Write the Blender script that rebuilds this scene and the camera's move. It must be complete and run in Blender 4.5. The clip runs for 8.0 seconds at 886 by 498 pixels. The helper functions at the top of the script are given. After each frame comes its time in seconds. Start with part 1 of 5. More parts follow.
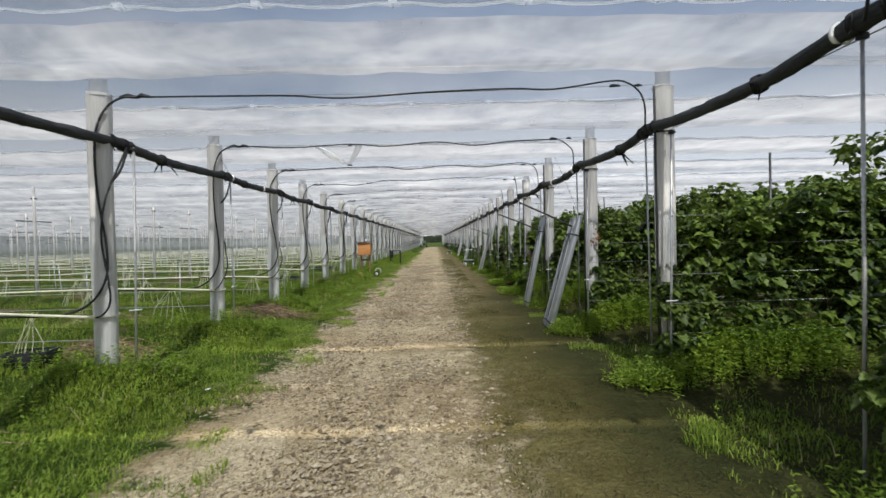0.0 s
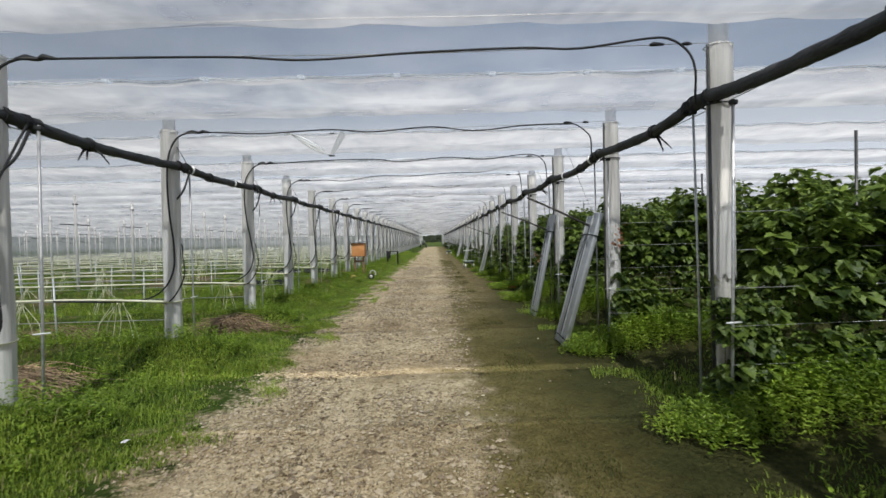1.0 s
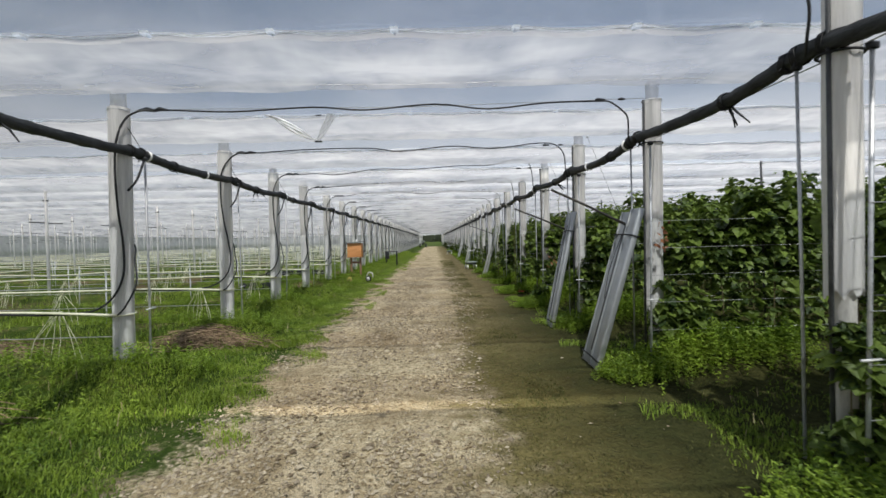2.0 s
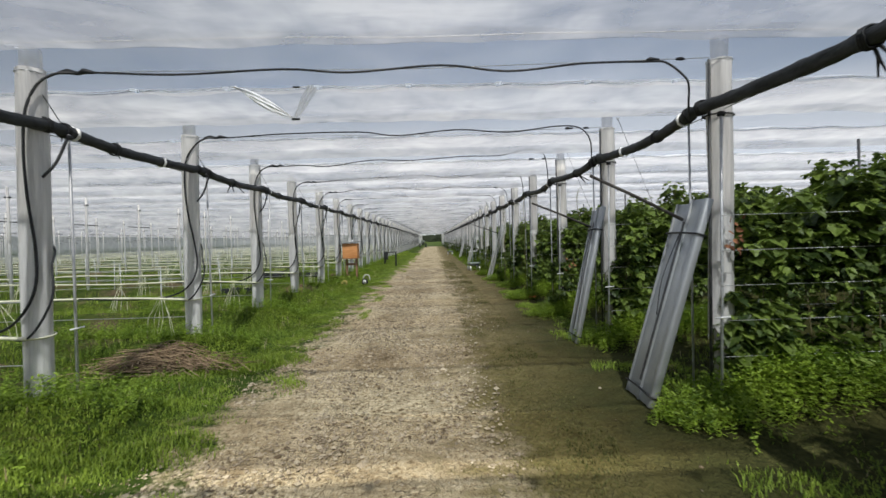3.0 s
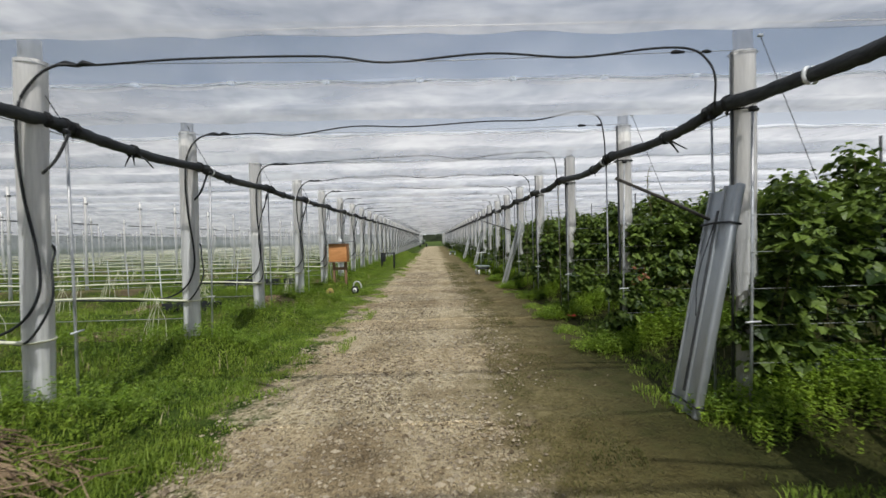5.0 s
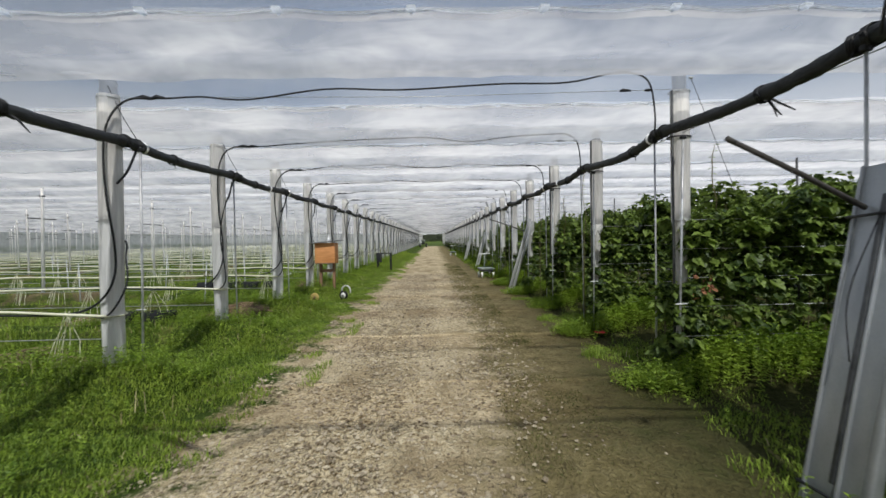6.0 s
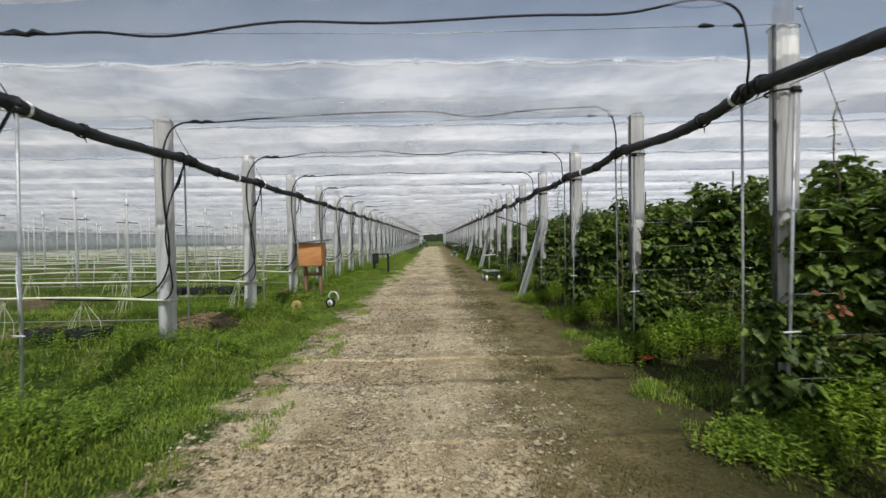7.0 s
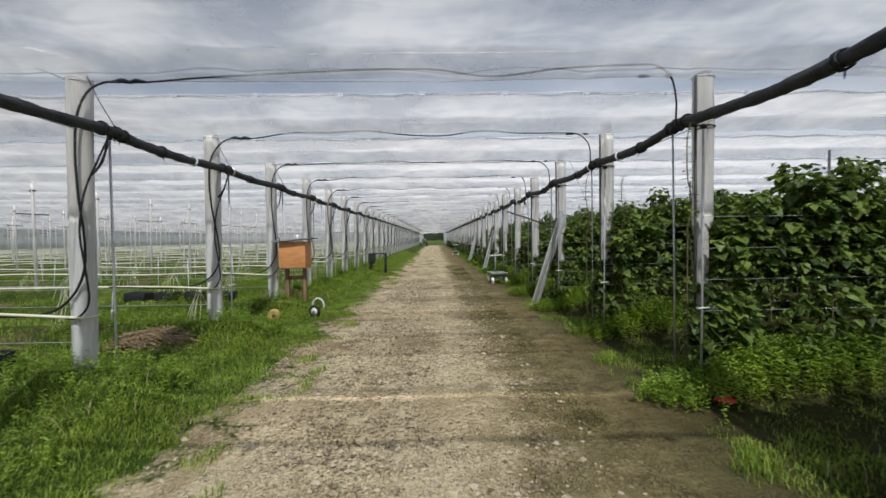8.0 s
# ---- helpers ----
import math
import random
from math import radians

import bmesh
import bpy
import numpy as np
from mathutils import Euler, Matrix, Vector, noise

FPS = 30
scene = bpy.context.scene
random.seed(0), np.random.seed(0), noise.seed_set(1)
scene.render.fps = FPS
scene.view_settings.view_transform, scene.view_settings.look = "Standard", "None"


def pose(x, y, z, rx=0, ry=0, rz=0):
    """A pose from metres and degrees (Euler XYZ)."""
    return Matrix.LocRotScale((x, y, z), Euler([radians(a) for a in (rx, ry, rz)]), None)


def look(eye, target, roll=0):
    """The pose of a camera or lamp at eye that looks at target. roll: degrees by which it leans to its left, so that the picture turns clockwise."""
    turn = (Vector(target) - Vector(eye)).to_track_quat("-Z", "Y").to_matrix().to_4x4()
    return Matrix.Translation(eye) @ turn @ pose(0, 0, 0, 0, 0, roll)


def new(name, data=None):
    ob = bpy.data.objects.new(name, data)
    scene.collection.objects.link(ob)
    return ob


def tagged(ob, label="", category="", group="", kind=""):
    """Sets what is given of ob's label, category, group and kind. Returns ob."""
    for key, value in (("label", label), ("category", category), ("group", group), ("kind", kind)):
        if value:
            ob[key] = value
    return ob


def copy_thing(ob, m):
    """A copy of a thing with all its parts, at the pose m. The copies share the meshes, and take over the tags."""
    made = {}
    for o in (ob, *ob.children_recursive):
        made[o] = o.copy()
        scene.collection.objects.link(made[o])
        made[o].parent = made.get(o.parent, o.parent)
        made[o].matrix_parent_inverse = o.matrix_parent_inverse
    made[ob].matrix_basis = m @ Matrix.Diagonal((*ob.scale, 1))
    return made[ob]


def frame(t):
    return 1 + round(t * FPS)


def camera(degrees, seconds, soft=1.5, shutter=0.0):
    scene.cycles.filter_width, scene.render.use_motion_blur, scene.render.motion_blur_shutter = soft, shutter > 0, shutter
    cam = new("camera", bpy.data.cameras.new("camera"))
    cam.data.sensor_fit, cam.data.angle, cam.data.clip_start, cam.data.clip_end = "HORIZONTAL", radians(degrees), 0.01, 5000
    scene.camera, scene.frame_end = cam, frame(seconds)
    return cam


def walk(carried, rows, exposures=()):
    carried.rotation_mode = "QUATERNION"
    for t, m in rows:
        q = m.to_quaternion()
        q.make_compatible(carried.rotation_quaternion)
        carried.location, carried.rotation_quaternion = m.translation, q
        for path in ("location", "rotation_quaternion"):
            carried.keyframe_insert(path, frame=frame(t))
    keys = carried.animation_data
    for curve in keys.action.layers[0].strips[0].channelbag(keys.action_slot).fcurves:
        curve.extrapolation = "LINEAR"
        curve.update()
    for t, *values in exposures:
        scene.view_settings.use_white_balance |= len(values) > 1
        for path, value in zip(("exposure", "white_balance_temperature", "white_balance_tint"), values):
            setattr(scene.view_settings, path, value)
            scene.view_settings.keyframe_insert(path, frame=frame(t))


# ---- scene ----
cam = camera(89.0, 8.0, soft=1.5, shutter=0.3)

PATH = [
    (0, (0.179, 0.477, 1.77), (0.217, 2.476, 1.731), -1.4),
    (0.5, (0.264, 1.142, 1.787), (0.301, 3.141, 1.747), -1.4),
    (1, (0.28, 1.774, 1.809), (0.318, 3.773, 1.768), -1.5),
    (1.5, (0.244, 2.402, 1.82), (0.284, 4.401, 1.778), -1.4),
    (3, (0.145, 4.432, 1.829), (0.186, 6.431, 1.786), -1.5),
    (3.5, (0.097, 5.186, 1.828), (0.137, 7.185, 1.785), -1.5),
    (4, (0.016, 5.97, 1.834), (0.057, 7.969, 1.791), -1.5),
    (4.5, (-0.011, 6.779, 1.846), (0.03, 8.778, 1.801), -1.5),
    (6, (0.03, 9.423, 1.818), (0.07, 11.422, 1.773), -1.0),
    (6.5, (0.051, 10.289, 1.809), (0.091, 12.288, 1.765), -0.9),
    (7, (0.047, 11.169, 1.799), (0.084, 13.168, 1.755), -0.9),
    (7.5, (0.025, 12.021, 1.797), (0.062, 14.02, 1.752), -0.7),
    (8, (0.017, 12.866, 1.794), (0.053, 14.865, 1.745), -0.7),
]
walk(cam, [(t, look(eye, target, roll)) for t, eye, target, roll in PATH])

# ---------------------------------------------------------------- light
PITCH = 3.0            # row spacing along the road
LINE = 0.25            # the posts of row k stand at y = 3 k + LINE
ROWS_K = range(-2, 44)  # row numbers
world = bpy.data.worlds.new("sky")
scene.world = world
world.use_nodes = True
wn = world.node_tree.nodes
wn.clear()
w_out = wn.new("ShaderNodeOutputWorld")
w_bg = wn.new("ShaderNodeBackground")
w_sky = wn.new("ShaderNodeTexSky")
w_sky.sky_type, w_sky.sun_disc = "NISHITA", False
w_sky.sun_elevation, w_sky.sun_rotation = radians(50), radians(184)
w_sky.dust_density, w_sky.air_density = 2.5, 1.0
w_bg.inputs["Strength"].default_value = 0.10
w_tc, w_map, w_noise, w_ramp, w_mix = wn.new("ShaderNodeTexCoord"), wn.new("ShaderNodeMapping"), wn.new("ShaderNodeTexNoise"), wn.new("ShaderNodeValToRGB"), wn.new("ShaderNodeMix")
w_map.inputs["Scale"].default_value = (1.0, 1.0, 3.2)
w_noise.inputs["Scale"].default_value, w_noise.inputs["Detail"].default_value = 2.2, 4
w_ramp.color_ramp.elements[0].position, w_ramp.color_ramp.elements[1].position = 0.40, 0.66
w_ramp.color_ramp.elements[0].color = (0.4, 0.4, 0.4, 1)  # thin veil between the clouds
w_mix.data_type = "RGBA"
w_sep, w_high = wn.new("ShaderNodeSeparateXYZ"), wn.new("ShaderNodeValToRGB")  # clouds, paler towards the horizon
w_high.color_ramp.elements.new(0.20).color = (9.15, 9.45, 10.1, 1)
w_high.color_ramp.elements.new(0.075).color = (14.0, 14.3, 15.0, 1)
w_high.color_ramp.elements[0].position, w_high.color_ramp.elements[0].color = 0.02, (9.5, 9.8, 10.2, 1)
w_high.color_ramp.elements[3].position, w_high.color_ramp.elements[3].color = 0.50, (3.9, 4.8, 6.4, 1)
w_low, w_max, w_side, w_tint = wn.new("ShaderNodeMapRange"), wn.new("ShaderNodeMath"), wn.new("ShaderNodeMapRange"), wn.new("ShaderNodeVectorMath")
w_low.interpolation_type, w_low.inputs["From Min"].default_value, w_low.inputs["From Max"].default_value = "SMOOTHSTEP", 0.33, 0.22  # closed cloud low down
w_max.operation, w_tint.operation = "MAXIMUM", "SCALE"
w_side.inputs["From Min"].default_value, w_side.inputs["From Max"].default_value = -0.8, 0.8  # thinner, brighter cloud to the east
w_side.inputs["To Min"].default_value, w_side.inputs["To Max"].default_value = 0.58, 1.02
w_ahead, w_both = wn.new("ShaderNodeMapRange"), wn.new("ShaderNodeMath")  # and to the north
w_ahead.inputs["From Min"].default_value, w_ahead.inputs["From Max"].default_value = 0.55, 0.95
w_ahead.inputs["To Min"].default_value, w_ahead.inputs["To Max"].default_value = 0.70, 1.05
w_both.operation = "MULTIPLY"
for a, c in ((w_tc.outputs["Generated"], w_sep.inputs[0]), (w_sep.outputs[2], w_high.inputs[0]), (w_high.outputs[0], w_tint.inputs[0]), (w_sep.outputs[0], w_side.inputs[0]), (w_sep.outputs[1], w_ahead.inputs[0]), (w_side.outputs[0], w_both.inputs[0]), (w_ahead.outputs[0], w_both.inputs[1]), (w_both.outputs[0], w_tint.inputs["Scale"]), (w_tint.outputs[0], w_mix.inputs[7]), (w_sep.outputs[2], w_low.inputs[0]), (w_low.outputs[0], w_max.inputs[0]), (w_tc.outputs["Generated"], w_map.inputs[0]), (w_map.outputs[0], w_noise.inputs["Vector"]), (w_noise.outputs[0], w_ramp.inputs[0]),
             (w_ramp.outputs[0], w_max.inputs[1]), (w_max.outputs[0], w_mix.inputs[0]), (w_sky.outputs[0], w_mix.inputs[6]), (w_mix.outputs[2], w_bg.inputs["Color"])):
    world.node_tree.links.new(a, c)
world.node_tree.links.new(w_bg.outputs[0], w_out.inputs["Surface"])
sun = new("sun", bpy.data.lights.new("sun", "SUN"))
sun.data.energy, sun.data.angle, sun.data.color = 5.0, radians(0.95), (1.0, 0.962, 0.885)
sun.matrix_world = look((0, 0, 30), (-0.06 * 30, 0.8 * 30, 0))

# ---------------------------------------------------------------- materials
def mat(name, dark, light, rough=0.7, metal=0.0, scale=8.0, fine=60.0, bump=0.15, island=0.0, per_object=0.0, thin=0.0, stretch=(1, 1, 1), coords="Object", spec=0.5):
    """A surface whose colour runs from dark to light by coarse and fine noise, with fine relief."""
    m = bpy.data.materials.new(name)
    m.use_nodes = True
    n, l = m.node_tree.nodes, m.node_tree.links
    b = n["Principled BSDF"]
    b.inputs["Roughness"].default_value, b.inputs["Metallic"].default_value = rough, metal
    b.inputs["Specular IOR Level"].default_value = spec
    tc, mp = n.new("ShaderNodeTexCoord"), n.new("ShaderNodeMapping")
    mp.inputs["Scale"].default_value = stretch
    l.new(tc.outputs[coords], mp.inputs[0])
    a, f = n.new("ShaderNodeTexNoise"), n.new("ShaderNodeTexNoise")
    a.inputs["Scale"].default_value, a.inputs["Detail"].default_value = scale, 4
    f.inputs["Scale"].default_value, f.inputs["Detail"].default_value = fine, 3
    l.new(mp.outputs[0], a.inputs["Vector"]), l.new(mp.outputs[0], f.inputs["Vector"])
    mix = n.new("ShaderNodeMath")
    mix.operation = "ADD"
    half = n.new("ShaderNodeMath")
    half.operation, half.inputs[1].default_value = "MULTIPLY", 0.5
    l.new(f.outputs[0], half.inputs[0]), l.new(a.outputs[0], mix.inputs[0]), l.new(half.outputs[0], mix.inputs[1])
    value = mix.outputs[0]
    for amount, node, out in ((island, "ShaderNodeNewGeometry", "Random Per Island"), (per_object, "ShaderNodeObjectInfo", "Random")):
        if amount:
            g, s, p = n.new(node), n.new("ShaderNodeMath"), n.new("ShaderNodeMath")
            s.operation, s.inputs[1].default_value, s.inputs[2].default_value = "MULTIPLY_ADD", amount, -amount / 2
            p.operation = "ADD"
            l.new(g.outputs[out], s.inputs[0]), l.new(value, p.inputs[0]), l.new(s.outputs[0], p.inputs[1])
            value = p.outputs[0]
    ramp = n.new("ShaderNodeValToRGB")
    ramp.color_ramp.elements[0].position, ramp.color_ramp.elements[0].color = 0.45, (*dark, 1)
    ramp.color_ramp.elements[1].position, ramp.color_ramp.elements[1].color = 1.05, (*light, 1)
    l.new(value, ramp.inputs[0]), l.new(ramp.outputs[0], b.inputs["Base Color"])
    if bump:
        bp = n.new("ShaderNodeBump")
        bp.inputs["Strength"].default_value, bp.inputs["Distance"].default_value = bump, 0.02
        l.new(value, bp.inputs["Height"]), l.new(bp.outputs[0], b.inputs["Normal"])
    if thin:
        t, x = n.new("ShaderNodeBsdfTranslucent"), n.new("ShaderNodeMixShader")
        x.inputs[0].default_value = thin
        l.new(ramp.outputs[0], t.inputs[0]), l.new(b.outputs[0], x.inputs[1]), l.new(t.outputs[0], x.inputs[2])
        l.new(x.outputs[0], n["Material Output"].inputs["Surface"])
    return m


def film_mat(name, clear, tint, dull, white, streak, crease=0.5, sheen=0.06):
    """Thin greenhouse film: partly clear, partly scattering, with milky blotches, fine creases and a plastic sheen."""
    m = bpy.data.materials.new(name)
    m.use_nodes = True
    n, l = m.node_tree.nodes, m.node_tree.links
    n.remove(n["Principled BSDF"])
    tc, info, off, big = n.new("ShaderNodeTexCoord"), n.new("ShaderNodeObjectInfo"), n.new("ShaderNodeCombineXYZ"), n.new("ShaderNodeVectorMath")
    l.new(info.outputs["Random"], off.inputs[0])
    big.operation, big.inputs["Scale"].default_value = "SCALE", 37.0
    l.new(off.outputs[0], big.inputs[0])

    def cloud(scale, detail, stretch, turn=0.0, warp=0.0):
        mp, t = n.new("ShaderNodeMapping"), n.new("ShaderNodeTexNoise")
        mp.inputs["Scale"].default_value, mp.inputs["Rotation"].default_value = stretch, (0, 0, turn)
        t.inputs["Scale"].default_value, t.inputs["Detail"].default_value, t.inputs["Distortion"].default_value = scale, detail, warp
        l.new(tc.outputs["Object"], mp.inputs[0]), l.new(big.outputs[0], mp.inputs["Location"]), l.new(mp.outputs[0], t.inputs["Vector"])
        return t.outputs[0]

    def spread(v, lo, hi, a, c):
        t = n.new("ShaderNodeMapRange")
        t.inputs["From Min"].default_value, t.inputs["From Max"].default_value = lo, hi
        t.inputs["To Min"].default_value, t.inputs["To Max"].default_value = a, c
        l.new(v, t.inputs[0])
        return t.outputs[0]

    def mean(a, c, f):
        t = n.new("ShaderNodeMix")
        t.inputs[0].default_value = f
        l.new(a, t.inputs[2]), l.new(c, t.inputs[3])
        return t.outputs[0]

    blotch = cloud(0.9, 3, (0.8, 1.2, 1), 0.2, 0.5)
    folds = mean(cloud(1.6, 3, (0.6, 1.6, 1), 0.12, 0.8), cloud(2.6, 2, (1.3, 0.6, 1), 0.7, 0.5), 0.35)
    value = mean(blotch, folds, 0.35)
    clear_n, tr, df, gl = n.new("ShaderNodeBsdfTransparent"), n.new("ShaderNodeBsdfTranslucent"), n.new("ShaderNodeBsdfDiffuse"), n.new("ShaderNodeBsdfGlossy")
    clear_n.inputs[0].default_value = (*tint, 1)
    tone = n.new("ShaderNodeMix")
    tone.data_type = "RGBA"
    tone.inputs[6].default_value, tone.inputs[7].default_value = (*dull, 1), (*white, 1)
    l.new(spread(value, 0.40, 0.62, 0.0, 1.0), tone.inputs[0]), l.new(tone.outputs[2], tr.inputs[0])
    df.inputs[0].default_value = (0.8, 0.8, 0.8, 1)
    gl.inputs["Roughness"].default_value = 0.15
    bp = n.new("ShaderNodeBump")
    bp.inputs["Strength"].default_value, bp.inputs["Distance"].default_value = crease, 0.06
    l.new(folds, bp.inputs["Height"])
    for s in (tr, df, gl):
        l.new(bp.outputs[0], s.inputs["Normal"])
    scat, body, all_ = n.new("ShaderNodeMixShader"), n.new("ShaderNodeMixShader"), n.new("ShaderNodeMixShader")
    scat.inputs[0].default_value = 0.2
    l.new(tr.outputs[0], scat.inputs[1]), l.new(df.outputs[0], scat.inputs[2])
    l.new(spread(value, 0.35, 0.65, clear + streak, clear - streak), body.inputs[0]), l.new(scat.outputs[0], body.inputs[1]), l.new(clear_n.outputs[0], body.inputs[2])
    all_.inputs[0].default_value = sheen
    l.new(body.outputs[0], all_.inputs[1]), l.new(gl.outputs[0], all_.inputs[2])
    l.new(all_.outputs[0], n["Material Output"].inputs["Surface"])
    return m


CLEAR = film_mat("clear_film", 0.70, (0.80, 0.84, 0.89), (0.25, 0.28, 0.33), (0.35, 0.38, 0.43), 0.04, 0.2)
CAP_FILM = film_mat("loose_film", 0.55, (0.95, 0.95, 0.96), (0.75, 0.75, 0.77), (0.92, 0.92, 0.92), 0.2)
MILKY = film_mat("milky_film", 0.58, (0.90, 0.90, 0.91), (0.43, 0.44, 0.47), (0.84, 0.84, 0.84), 0.08, 0.35, 0.07)
SLEEVE = mat("sleeve_film", (0.60, 0.60, 0.60), (0.97, 0.965, 0.95), 0.35, scale=3.5, fine=22, bump=0.5, per_object=0.15, stretch=(4, 4, 0.25), thin=0.35)
POST = mat("weathered_post", (0.33, 0.32, 0.30), (0.66, 0.65, 0.61), 0.85, scale=6, fine=50, bump=0.4, stretch=(2, 2, 0.4), per_object=0.15)
STEEL = mat("galvanised_steel", (0.34, 0.35, 0.37), (0.64, 0.66, 0.68), 0.42, metal=0.4, scale=9, fine=70, bump=0.05, per_object=0.1)
PANEL = mat("zinc_sheet", (0.33, 0.35, 0.365), (0.46, 0.485, 0.50), 0.42, metal=0.55, scale=5, fine=90, bump=0.05, stretch=(1, 1, 0.5), per_object=0.06)
DARK_STEEL = mat("dark_tube", (0.03, 0.033, 0.036), (0.10, 0.105, 0.11), 0.5, metal=0.3, scale=10, fine=50, bump=0.05)
BAR = mat("pale_aluminium", (0.50, 0.51, 0.51), (0.72, 0.73, 0.73), 0.4, metal=0.25, scale=6, fine=80, bump=0.05, stretch=(1, 1, 0.4))
BLACK = mat("black_rubber", (0.007, 0.008, 0.010), (0.026, 0.028, 0.031), 0.55, spec=0.35, scale=20, fine=90, bump=0.2)
NET = mat("rolled_net", (0.009, 0.011, 0.013), (0.052, 0.057, 0.063), 0.7, spec=0.4, scale=18, fine=120, bump=0.8, stretch=(1, 0.25, 1))
PIPE = mat("pale_pipe", (0.58, 0.57, 0.40), (0.88, 0.87, 0.68), 0.45, scale=4, fine=40, bump=0.03, per_object=0.15)
WIRE = mat("wire", (0.35, 0.36, 0.36), (0.65, 0.66, 0.66), 0.4, metal=0.6, scale=10, fine=30, bump=0)
HEM = mat("gathered_film", (0.90, 0.93, 0.98), (0.95, 0.97, 1.0), 0.25, scale=10, fine=30, bump=0.1, thin=0.88)
FLAP = mat("crumpled_film", (0.88, 0.89, 0.90), (0.97, 0.97, 0.98), 0.22, scale=10, fine=40, bump=0.3, thin=0.15)
CLIP = mat("white_plastic", (0.75, 0.76, 0.78), (0.9, 0.9, 0.9), 0.25, scale=10, fine=30, bump=0)
LEAF = mat("cane_leaf", (0.040, 0.075, 0.018), (0.235, 0.330, 0.062), 0.5, scale=1.2, fine=22, bump=0.25, island=0.7, thin=0.4)
STEM = mat("cane", (0.07, 0.06, 0.03), (0.20, 0.17, 0.08), 0.8, scale=8, fine=50, bump=0.3)
GRASS = mat("grass", (0.082, 0.158, 0.012), (0.35, 0.47, 0.058), 0.6, scale=1.3, fine=7, bump=0, island=0.38, thin=0.3)
DULL_GRASS = mat("worn_grass", (0.060, 0.072, 0.014), (0.21, 0.20, 0.065), 0.7, scale=1.6, fine=9, bump=0, island=0.4, thin=0.25)
WEED = mat("weed_leaf", (0.10, 0.185, 0.012), (0.34, 0.48, 0.05), 0.5, scale=1.0, fine=9, bump=0.1, island=0.45, thin=0.35)
DRY = mat("dry_cane", (0.085, 0.052, 0.028), (0.38, 0.28, 0.17), 0.85, scale=5, fine=40, bump=0.3, island=0.5)
RUSSET = mat("withered_leaf", (0.12, 0.045, 0.02), (0.38, 0.17, 0.08), 0.8, scale=4, fine=30, bump=0.2, island=0.5, thin=0.2)
STRAW = mat("straw", (0.28, 0.24, 0.11), (0.52, 0.46, 0.26), 0.85, scale=5, fine=40, bump=0.2, island=0.4)
STONE = mat("pebble", (0.13, 0.095, 0.055), (0.54, 0.46, 0.33), 0.85, scale=6, fine=60, bump=0.3, island=0.6)
WOOD_ORANGE = mat("orange_plywood", (0.50, 0.20, 0.06), (0.72, 0.34, 0.13), 0.6, scale=3, fine=30, bump=0.15, stretch=(1, 1, 4))
WOOD_BROWN = mat("brown_wood", (0.12, 0.065, 0.035), (0.32, 0.19, 0.11), 0.8, scale=4, fine=40, bump=0.3, stretch=(4, 4, 0.6))
DARK_WOOD = mat("dark_wood", (0.025, 0.024, 0.022), (0.09, 0.085, 0.08), 0.8, scale=6, fine=50, bump=0.3)
ROOFING = mat("grey_roofing", (0.16, 0.17, 0.18), (0.35, 0.36, 0.37), 0.6, scale=5, fine=60, bump=0.2)
YELLOW = mat("yellow_string", (0.50, 0.33, 0.08), (0.75, 0.58, 0.22), 0.7, scale=8, fine=60, bump=0.4)
WHITE = mat("white_paint", (0.62, 0.62, 0.60), (0.85, 0.85, 0.83), 0.4, scale=5, fine=60, bump=0.05)
RED = mat("red_cloth", (0.45, 0.03, 0.03), (0.75, 0.07, 0.05), 0.8, scale=9, fine=60, bump=0.3)
GREEN_PAINT = mat("green_paint", (0.14, 0.17, 0.145), (0.31, 0.35, 0.315), 0.5, scale=6, fine=50, bump=0.08)
TREES = mat("far_foliage", (0.010, 0.018, 0.008), (0.035, 0.05, 0.022), 0.8, scale=0.3, fine=2, bump=0, island=0.4)


